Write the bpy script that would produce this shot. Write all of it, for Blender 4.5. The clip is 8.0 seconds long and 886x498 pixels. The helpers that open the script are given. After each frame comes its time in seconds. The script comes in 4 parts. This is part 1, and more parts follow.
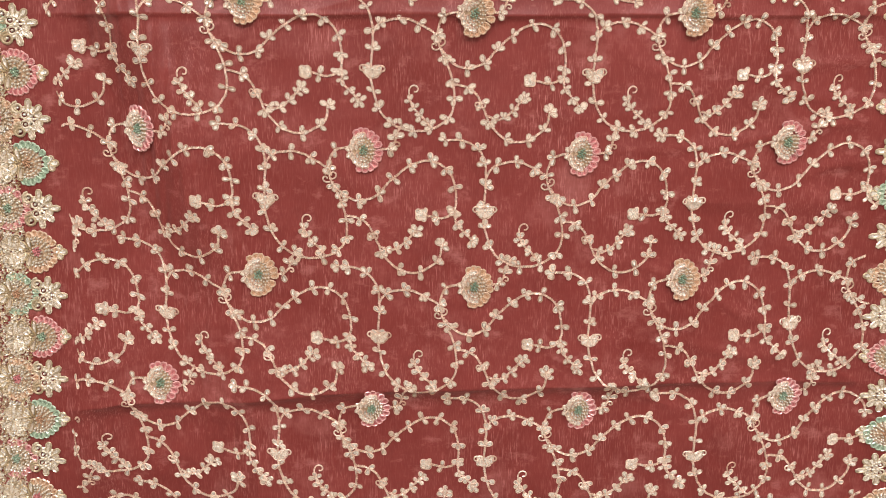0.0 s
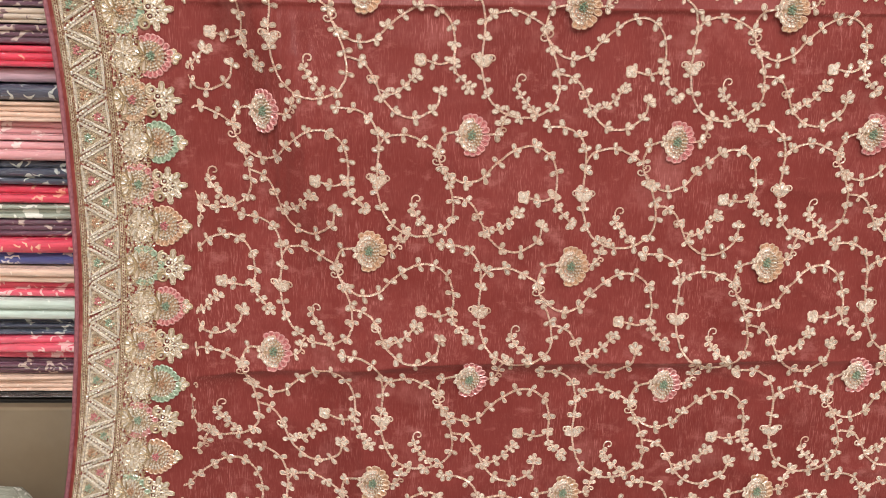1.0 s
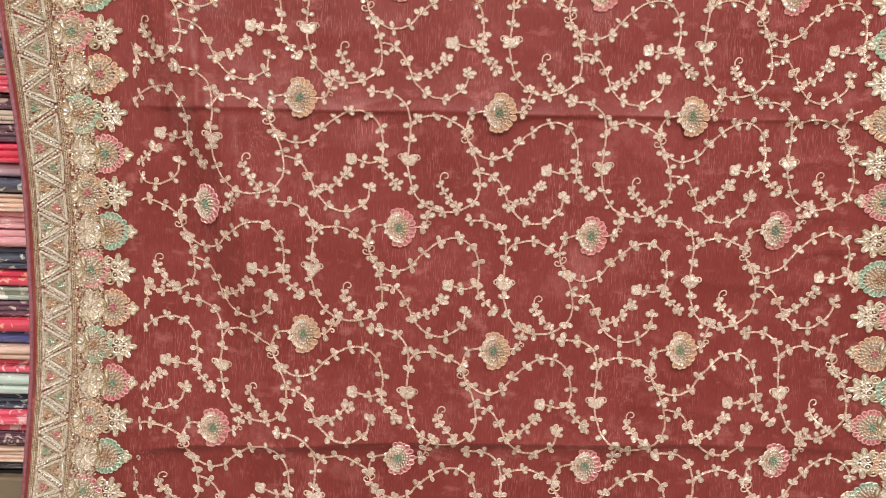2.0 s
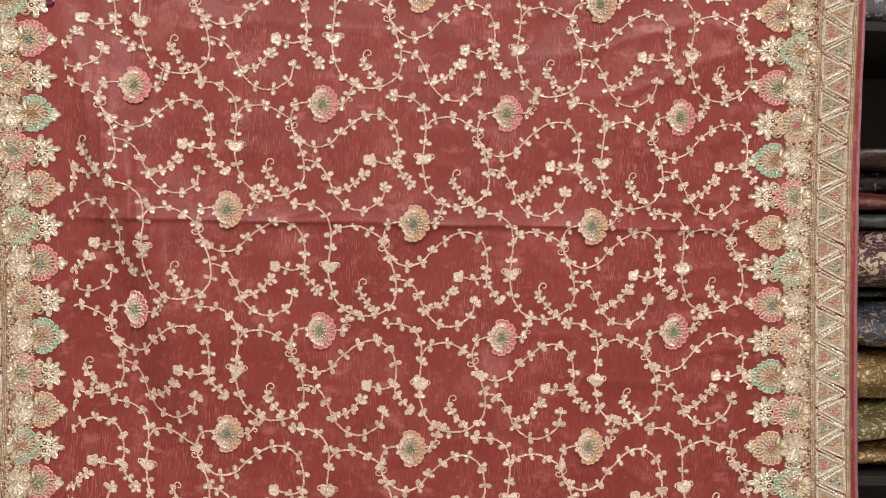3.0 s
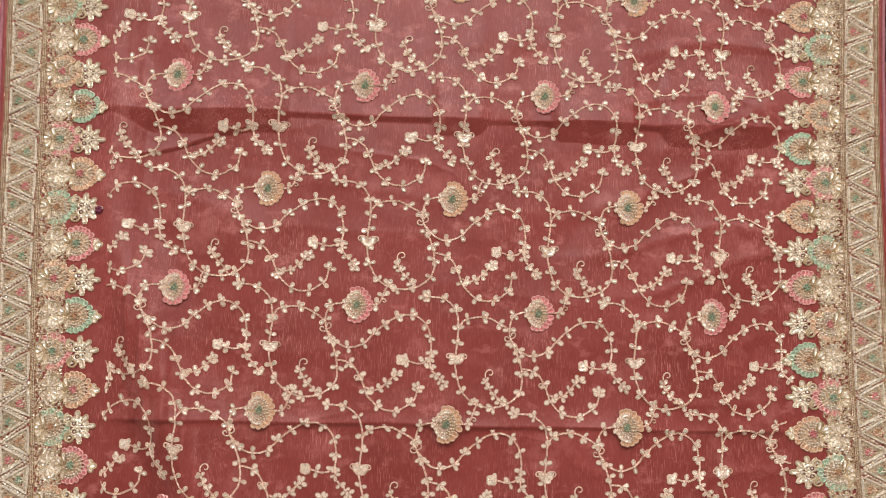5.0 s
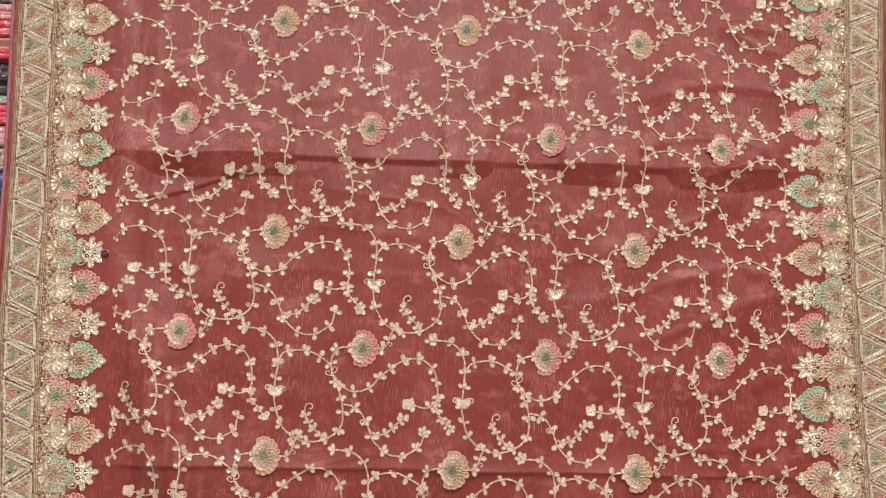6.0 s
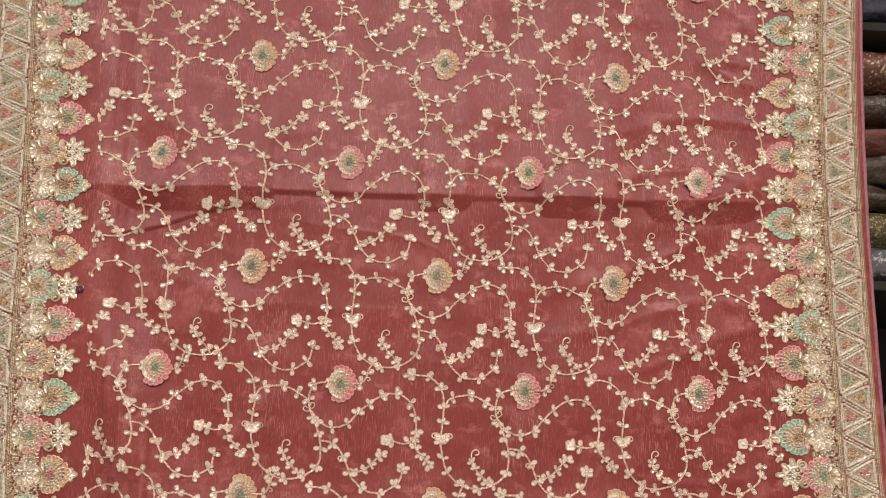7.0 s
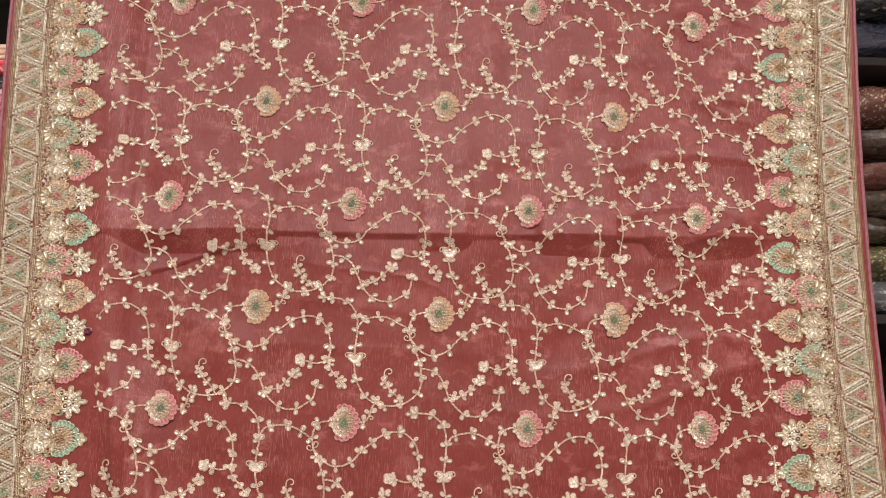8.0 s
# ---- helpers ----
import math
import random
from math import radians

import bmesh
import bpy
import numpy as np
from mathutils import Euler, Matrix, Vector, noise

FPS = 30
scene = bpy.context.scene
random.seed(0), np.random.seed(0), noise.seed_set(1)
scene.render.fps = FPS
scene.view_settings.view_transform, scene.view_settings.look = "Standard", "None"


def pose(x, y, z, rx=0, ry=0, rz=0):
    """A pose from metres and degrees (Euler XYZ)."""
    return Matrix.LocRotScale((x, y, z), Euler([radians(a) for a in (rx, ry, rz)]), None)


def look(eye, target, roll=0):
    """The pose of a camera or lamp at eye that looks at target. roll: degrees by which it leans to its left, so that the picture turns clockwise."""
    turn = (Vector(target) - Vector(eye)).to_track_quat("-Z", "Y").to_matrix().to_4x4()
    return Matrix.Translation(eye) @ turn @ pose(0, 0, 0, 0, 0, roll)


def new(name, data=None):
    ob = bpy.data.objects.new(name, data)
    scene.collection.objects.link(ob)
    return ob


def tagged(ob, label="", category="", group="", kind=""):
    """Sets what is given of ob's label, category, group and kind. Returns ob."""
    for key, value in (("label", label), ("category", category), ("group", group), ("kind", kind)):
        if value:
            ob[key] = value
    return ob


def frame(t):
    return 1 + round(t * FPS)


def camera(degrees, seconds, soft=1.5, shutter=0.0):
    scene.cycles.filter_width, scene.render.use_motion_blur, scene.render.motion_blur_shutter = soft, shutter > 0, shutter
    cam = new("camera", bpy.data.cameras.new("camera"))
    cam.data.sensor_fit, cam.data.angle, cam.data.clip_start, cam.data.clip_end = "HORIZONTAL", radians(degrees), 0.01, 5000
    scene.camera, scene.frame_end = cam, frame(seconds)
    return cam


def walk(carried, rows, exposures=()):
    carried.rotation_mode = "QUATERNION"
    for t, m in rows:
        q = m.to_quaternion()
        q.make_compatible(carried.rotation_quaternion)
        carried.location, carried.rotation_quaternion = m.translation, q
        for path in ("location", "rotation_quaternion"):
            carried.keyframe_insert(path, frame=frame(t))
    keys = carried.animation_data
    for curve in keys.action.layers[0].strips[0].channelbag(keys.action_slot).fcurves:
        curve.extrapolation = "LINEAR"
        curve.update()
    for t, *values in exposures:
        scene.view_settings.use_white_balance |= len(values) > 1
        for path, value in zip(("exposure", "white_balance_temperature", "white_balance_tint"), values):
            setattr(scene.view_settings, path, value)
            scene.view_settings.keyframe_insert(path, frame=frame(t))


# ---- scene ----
cam = camera(52.6, 8.0, soft=0.85)
PATH = [
    (0, (-0.089, -0.894, 1.185), (0.044, 1.056, 0.76), 0.5),
    (0.2, (-0.112, -0.906, 1.191), (-0.022, 1.039, 0.734), 1.2),
    (0.5, (-0.163, -0.919, 1.196), (-0.076, 1.022, 0.719), 1.2),
    (1, (-0.198, -0.937, 1.195), (-0.068, 1.003, 0.725), 1.5),
    (1.2, (-0.187, -0.948, 1.183), (-0.036, 1.001, 0.761), 1.6),
    (2.3, (-0.059, -1.044, 1.212), (-0.014, 0.945, 1.007), 1.9),
    (2.5, (-0.045, -1.063, 1.207), (0.015, 0.931, 1.063), 2.0),
    (3, (-0.029, -1.083, 1.219), (0.093, 0.913, 1.172), 1.7),
    (3.5, (-0.016, -1.1, 1.22), (0.09, 0.897, 1.252), 1.5),
    (4, (-0.035, -1.093, 1.239), (0.086, 0.899, 1.361), 1.3),
    (4.5, (-0.024, -1.087, 1.257), (0.041, 0.9, 1.477), 1.5),
    (5, (-0.042, -1.089, 1.253), (0.017, 0.882, 1.583), 1.8),
    (6.5, (-0.048, -1.089, 1.282), (0.002, 0.869, 1.687), 1.8),
    (7, (-0.038, -1.089, 1.284), (0.042, 0.859, 1.729), 1.4),
    (7.5, (-0.024, -1.091, 1.277), (0.051, 0.844, 1.776), 1.1),
    (8, (-0.013, -1.103, 1.28), (0.017, 0.825, 1.81), 1.0),
]
walk(cam, [(t, look(e, g, r)) for t, e, g, r in PATH], exposures=[(0, 0.0, 6450, 10), (3, -0.06, 6480, 10), (8, -0.17, 6600, 10)])

# ---------------------------------------------------------------- light
world = bpy.data.worlds.new("world")
scene.world = world
world.use_nodes = True
world.node_tree.nodes["Background"].inputs[0].default_value = (1.0, 0.93, 0.85, 1)
world.node_tree.nodes["Background"].inputs[1].default_value = 0.05


# ---------------------------------------------------------------- materials
def nodes_of(name):
    m = bpy.data.materials.new(name)
    m.use_nodes = True
    t = m.node_tree
    return m, t, t.nodes["Principled BSDF"]


def add(t, kind, **values):
    n = t.nodes.new(kind)
    for k, v in values.items():
        n.inputs[k.replace("_", " ")].default_value = v
    return n


def ramp(t, source, stops):
    r = t.nodes.new("ShaderNodeValToRGB")
    while len(r.color_ramp.elements) < len(stops):
        r.color_ramp.elements.new(0.5)
    for e, (at, c) in zip(r.color_ramp.elements, stops):
        e.position, e.color = at, (*c, 1) if len(c) == 3 else c
    t.links.new(source, r.inputs[0])
    return r.outputs[0]


def mixed(t, fac, a, b, kind="MIX"):
    m = t.nodes.new("ShaderNodeMix")
    m.data_type, m.blend_type = "RGBA", kind
    for sock, v in ((m.inputs[0], fac), (m.inputs[6], a), (m.inputs[7], b)):
        if isinstance(v, (int, float)):
            sock.default_value = v
        elif isinstance(v, tuple):
            sock.default_value = (*v, 1)
        else:
            t.links.new(v, sock)
    return m.outputs[2]


def placed(t, scale=(1, 1, 1)):
    c = t.nodes.new("ShaderNodeTexCoord")
    m = t.nodes.new("ShaderNodeMapping")
    m.inputs["Scale"].default_value = scale
    t.links.new(c.outputs["Object"], m.inputs[0])
    return m.outputs[0]


def noisy(t, where, scale, detail=4, rough=0.55):
    n = add(t, "ShaderNodeTexNoise", Scale=scale, Detail=detail, Roughness=rough)
    t.links.new(where, n.inputs["Vector"])
    return n.outputs["Fac"]


def bumped(t, p, height, strength=0.3, distance=0.001):
    b = add(t, "ShaderNodeBump", Strength=strength, Distance=distance)
    t.links.new(height, b.inputs["Height"])
    t.links.new(b.outputs[0], p.inputs["Normal"])


def cloth_material(name, base, light, dark):
    m, t, p = nodes_of(name)
    cloud = noisy(t, placed(t, (1, 1, 1.3)), 8, 6, 0.62)
    slub = noisy(t, placed(t, (850, 850, 75)), 1.0, 3, 0.6)
    fine = noisy(t, placed(t, (1500, 1500, 90)), 1.0, 2, 0.5)
    weft = noisy(t, placed(t, (20, 20, 620)), 1.0, 2, 0.5)
    rub_sheen = noisy(t, placed(t, (1, 1, 1.5)), 27, 7, 0.68)
    c = mixed(t, ramp(t, cloud, [(0.32, (0, 0, 0)), (0.68, (1, 1, 1))]), dark, base)
    # pale blotches: rubbed cloth and satin sheen, both put into the colour
    worn = ramp(t, rub_sheen, [(0.56, (0, 0, 0)), (0.70, (0.42, 0.42, 0.42))])
    c = mixed(t, worn, c, light)
    # a broader layer of satin sheen, painted as paler cloth
    sheen_haze = noisy(t, placed(t, (1.2, 1, 1)), 12, 5, 0.7)
    c = mixed(t, ramp(t, sheen_haze, [(0.55, (0, 0, 0)), (0.78, (0.38, 0.38, 0.38))]), c, light)
    where = ramp(t, noisy(t, placed(t, (1.6, 1, 1)), 11, 5, 0.65), [(0.44, (0.04, 0.04, 0.04)), (0.64, (1, 1, 1))])
    streak = ramp(t, slub, [(0.52, (0, 0, 0)), (0.70, (0.62, 0.62, 0.62))])
    c = mixed(t, mixed(t, 1.0, streak, where, "MULTIPLY"), c, light)
    c = mixed(t, ramp(t, fine, [(0.5, (0, 0, 0)), (0.8, (0.16, 0.16, 0.16))]), c, light)
    c = mixed(t, ramp(t, weft, [(0.45, (0, 0, 0)), (0.8, (0.16, 0.16, 0.16))]), c, dark)
    t.links.new(c, p.inputs["Base Color"])
    p.inputs["Roughness"].default_value = 0.42
    p.inputs["Specular IOR Level"].default_value = 0.27
    p.inputs["Sheen Weight"].default_value = 0.13
    p.inputs["Sheen Roughness"].default_value = 0.4
    p.inputs["Sheen Tint"].default_value = (1.0, 0.74, 0.76, 1)
    bumped(t, p, slub, 0.16, 0.0006)
    return m


def thread_material(name, light, dark, metal=0.3, rough=0.38, spark=900, uneven=0.75):
    """Metallic or silk thread laid in short stitches that catch the light one by one, in part by painted colour."""
    m, t, p = nodes_of(name)
    v = add(t, "ShaderNodeTexVoronoi", Scale=spark)
    t.links.new(placed(t), v.inputs["Vector"])
    g = t.nodes.new("ShaderNodeNewGeometry")
    o = t.nodes.new("ShaderNodeObjectInfo")
    # sparkle put into the colour: cells, then whole stitches, go light or dark
    c = mixed(t, ramp(t, v.outputs["Color"], [(0.1, (0.9, 0.9, 0.9)), (0.6, (0, 0, 0))]), light, dark)
    c = mixed(t, ramp(t, g.outputs["Random Per Island"], [(0.0, (uneven,) * 3), (0.4 + 0.25 * uneven, (0, 0, 0))]), c, dark)
    c = mixed(t, ramp(t, o.outputs["Random"], [(0.0, (0.2, 0.2, 0.2)), (0.6, (0, 0, 0))]), c, dark)
    t.links.new(c, p.inputs["Base Color"])
    p.inputs["Metallic"].default_value = metal
    t.links.new(ramp(t, g.outputs["Random Per Island"], [(0.3, (rough + 0.16,) * 3), (0.9, (max(0.1, rough - 0.15),) * 3)]), p.inputs["Roughness"])
    bumped(t, p, v.outputs["Color"], 1.0, 0.0013)
    return m


def plain_material(name, a, b, rough=0.6, scale=30, coat=0.0, metal=0.0, bump=0.2, stretch=(1, 1, 1)):
    m, t, p = nodes_of(name)
    n = noisy(t, placed(t, stretch), scale, 6, 0.62)
    t.links.new(mixed(t, ramp(t, n, [(0.3, (0, 0, 0)), (0.7, (1, 1, 1))]), a, b), p.inputs["Base Color"])
    p.inputs["Roughness"].default_value = rough
    p.inputs["Metallic"].default_value = metal
    p.inputs["Coat Weight"].default_value = coat
    p.inputs["Coat Roughness"].default_value = 0.12
    bumped(t, p, n, bump, 0.004)
    return m


MAROON = cloth_material("maroon_organza", (0.222, 0.038, 0.033), (0.54, 0.215, 0.196), (0.165, 0.022, 0.018))
PIPING = plain_material("maroon_piping", (0.20, 0.055, 0.075), (0.34, 0.13, 0.15), 0.6, 300)
LEAF = thread_material("cream_zari_thread", (1.0, 0.96, 0.87), (0.56, 0.43, 0.32), 0.36, 0.26, 800, 0.78)
STEM = thread_material("gold_cord", (1.0, 0.82, 0.68), (0.50, 0.29, 0.20), 0.34, 0.32, 700, 0.85)
GROUND = thread_material("brown_ground_stitch", (0.60, 0.43, 0.28), (0.30, 0.16, 0.10), 0.25, 0.5, 700)
GOLD = thread_material("gold_zari_thread", (1.0, 0.90, 0.74), (0.42, 0.31, 0.18), 0.42, 0.27, 800, 0.9)
DEEP = thread_material("old_gold_thread", (0.93, 0.79, 0.57), (0.36, 0.25, 0.12), 0.55, 0.30, 800, 1.0)
SILVER = thread_material("silver_sequin", (1.0, 0.96, 0.88), (0.60, 0.49, 0.36), 0.42, 0.22, 900, 0.7)
PINK = thread_material("pink_silk_thread", (0.70, 0.27, 0.27), (0.38, 0.10, 0.10), 0.3, 0.36, 700)
PINK_EDGE = thread_material("pale_pink_thread", (0.92, 0.54, 0.52), (0.62, 0.28, 0.26), 0.3, 0.34, 700)
ORANGE = thread_material("peach_silk_thread", (0.72, 0.45, 0.29), (0.40, 0.22, 0.12), 0.35, 0.36, 700)
ORANGE_EDGE = thread_material("pale_peach_thread", (0.92, 0.70, 0.53), (0.58, 0.39, 0.26), 0.35, 0.34, 700)
GREEN = thread_material("mint_silk_thread", (0.45, 0.56, 0.42), (0.20, 0.28, 0.19), 0.3, 0.36, 700)
GREEN_EDGE = thread_material("pale_mint_thread", (0.62, 0.74, 0.58), (0.36, 0.45, 0.33), 0.3, 0.34, 700)
RUBY = thread_material("ruby_silk_thread", (0.74, 0.32, 0.32), (0.48, 0.13, 0.14), 0.1, 0.45)
EDGES = {"pink": PINK_EDGE, "orange": ORANGE_EDGE, "green": GREEN_EDGE}
SILKS = {"pink": PINK, "orange": ORANGE, "green": GREEN}


# ---------------------------------------------------------------- mesh tools
class Build:
    """Collects faces for one mesh; ink is the material slot of what is added next."""

    def __init__(self):
        self.v, self.f, self.m, self.ink = [], [], [], 0

    def close(self):
        self.m += [self.ink] * (len(self.f) - len(self.m))

    def tube(self, pts, r, sides=5, taper=1.0, loop=False):
        pts = [Vector(p) for p in pts]
        if len(pts) < 2:
            return
        n0, m = len(self.v), len(pts)
        for k, p in enumerate(pts):
            before, after = (pts[k - 1], pts[(k + 1) % m]) if loop else (pts[max(k - 1, 0)], pts[min(k + 1, m - 1)])
            d = (after - before).normalized()
            a = d.cross(Vector((0, 1, 0)))
            a = a.normalized() if a.length > 1e-4 else Vector((1, 0, 0))
            b = d.cross(a)
            q = r * (1 + (taper - 1) * k / (m - 1))
            for s in range(sides):
                w = 2 * math.pi * s / sides
                self.v.append(p + a * (q * math.cos(w)) + b * (q * math.sin(w)))
        for k in range(m if loop else m - 1):
            o, e = n0 + k * sides, n0 + ((k + 1) % m) * sides
            for s in range(sides):
                t = (s + 1) % sides
                self.f.append((o + s, o + t, e + t, e + s))
        if not loop:
            self.f.append(tuple(range(n0 + sides - 1, n0 - 1, -1)))
            e = n0 + (m - 1) * sides
            self.f.append(tuple(range(e, e + sides)))
        self.close()

    def looped(self, put, u, w, angle, length, width, r=0.00055, h=0.0015, n=9):
        """A leaf as it is stitched: a padded filling inside a loop of cord (slot 1)."""
        self.leaf(put, u + 0.12 * length * math.cos(angle), w + 0.12 * length * math.sin(angle), angle, length * 0.84, width * 0.82, h)
        was, self.ink = self.ink, 1
        ca, sa = math.cos(angle), math.sin(angle)
        ring = []
        for k in range(n):
            a = 2 * math.pi * k / n
            px, py = 0.5 * length * (1 - math.cos(a)), 0.5 * width * math.sin(a) * (1 - 0.35 * math.cos(a))
            ring.append(put(u + px * ca - py * sa, w + px * sa + py * ca, h * 0.6))
        self.tube(ring, r, 4, loop=True)
        self.ink = was

    def rope(self, put, pts, thick=0.0019, gap=0.0019, h=0.0011, slant=0.6, n=5):
        """A twisted cord: short stitches laid aslant along a line."""
        gone = gap
        for (a, b), (c, d) in zip(pts, pts[1:]):
            far = math.hypot(c - a, d - b)
            if far < 1e-7:
                continue
            ang = math.atan2(d - b, c - a)
            while gone <= far:
                q = gone / far
                u, w = a + (c - a) * q, b + (d - b) * q
                t = ang + slant
                self.leaf(put, u - thick * math.cos(t), w - thick * math.sin(t), t, thick * 2, thick * 1.05, h, n)
                gone += gap
            gone -= far

    def leaf(self, put, u, w, angle, length, width, h=0.0017, n=8):
        """A padded drop-shaped leaf whose base lies at (u, w); put maps (u, w, height) to a place."""
        n0 = len(self.v)
        ca, sa = math.cos(angle), math.sin(angle)
        for size, high in ((1.0, 0.0), (0.74, 1.0)):
            for k in range(n):
                a = 2 * math.pi * k / n
                px = 0.5 * length - 0.5 * length * math.cos(a) * size
                py = 0.5 * width * math.sin(a) * (1 - 0.35 * math.cos(a)) * size * (0.75 + 0.25 * math.sin(a / 2))
                self.v.append(Vector(put(u + px * ca - py * sa, w + px * sa + py * ca, high * h)))
        self.v.append(Vector(put(u + 0.5 * length * ca, w + 0.5 * length * sa, h * 0.7)))
        for k in range(n):
            j = (k + 1) % n
            self.f.append((n0 + j, n0 + k, n0 + n + k, n0 + n + j))
            self.f.append((n0 + n + j, n0 + n + k, n0 + 2 * n))
        self.close()

    def bead(self, put, u, w, r, h=None, n=6):
        n0 = len(self.v)
        h = h or r * 1.3
        for size, high in ((1.0, 0.0), (0.75, 0.75)):
            for k in range(n):
                a = 2 * math.pi * k / n
                self.v.append(Vector(put(u + r * size * math.cos(a), w + r * size * math.sin(a), high * h)))
        self.v.append(Vector(put(u, w, h)))
        for k in range(n):
            j = (k + 1) % n
            self.f.append((n0 + k, n0 + j, n0 + n + j, n0 + n + k))
            self.f.append((n0 + n + k, n0 + n + j, n0 + 2 * n))
        self.close()

    def ring(self, put, u, w, radius, r, turns=1.0, start=0.0, h=0.0008, shrink=1.0, n=10, sides=4):
        pts = []
        for k in range(n + 1):
            a = start + turns * 2 * math.pi * k / n
            q = radius * (1 + (shrink - 1) * k / n)
            pts.append(put(u + q * math.cos(a), w + q * math.sin(a), h))
        self.tube(pts, r, sides)

    def line(self, put, pts, r, h=0.0008, sides=4):
        self.tube([put(u, w, h) for u, w in pts], r, sides)

    def dome(self, put, u, w, ru, rw, h, n=14):
        n0 = len(self.v)
        for size, high in ((1.0, 0.0), (0.8, 0.7)):
            for k in range(n):
                a = 2 * math.pi * k / n
                self.v.append(Vector(put(u + ru * size * math.cos(a), w + rw * size * math.sin(a), high * h)))
        self.v.append(Vector(put(u, w, h)))
        for k in range(n):
            j = (k + 1) % n
            self.f.append((n0 + k, n0 + j, n0 + n + j, n0 + n + k))
            self.f.append((n0 + n + k, n0 + n + j, n0 + 2 * n))
        self.close()

    def mesh(self, name, *materials, smooth=False):
        me = bpy.data.meshes.new(name)
        me.from_pydata([tuple(p) for p in self.v], [], self.f)
        me.polygons.foreach_set("use_smooth", [smooth] * len(me.polygons))
        for m in materials:
            me.materials.append(m)
        if len(materials) > 1:
            me.polygons.foreach_set("material_index", self.m)
        me.update()
        return me


def part(name, data, parent, m=None, label="", kind=""):
    ob = new(name, data)
    ob.parent = parent
    if m is not None:
        ob.matrix_basis = m
    return tagged(ob, label=label, kind=kind)


def box_mesh(name, lo, hi, material, bevel=0.0, segments=2):
    bm = bmesh.new()
    bmesh.ops.create_cube(bm, size=1)
    for v in bm.verts:
        v.co = Vector([(a + b) / 2 + c * (b - a) for a, b, c in zip(lo, hi, v.co)])
    if bevel:
        bmesh.ops.bevel(bm, geom=bm.edges[:], offset=bevel, segments=segments, affect="EDGES", profile=0.5)
    me = bpy.data.meshes.new(name)
    bm.to_mesh(me)
    bm.free()
    me.materials.append(material)
    return me


# ---------------------------------------------------------------- the sheet of cloth: its outline and relief
WIDE_RIGHT = 0.136     # of the border at the east
TOP, FOOT = 2.20, 0.42
CREASES = ((1.222, 0.0050, 0.016, 0.003), (0.838, 0.010, 0.05, 0.008))     # height, rise, fade above, fade below
TUCK = 1.601     # the deep fold line, with a flap that hangs over it


def step(a, b, x):
    t = min(1.0, max(0.0, (x - a) / (b - a)))
    return t * t * (3 - 2 * t)


def tip_left(z):
    """Where the west border's points end; below, the border turns edgewise and looks narrower."""
    up = math.log(1 + math.exp((z - 1.14) / 0.07)) * 0.07
    return -0.3975 - 0.067 * up - 0.30 * max(0.0, 1.0 - z) ** 2


def wide_left(z):
    return 0.1165 + 0.0135 * step(1.10, 1.40, z)


def edge_left(z):
    return tip_left(z) - wide_left(z)


def wide_right(z):
    return WIDE_RIGHT


def edge_right(z):
    return 0.545 + 0.06 * (z - 1.38) ** 2


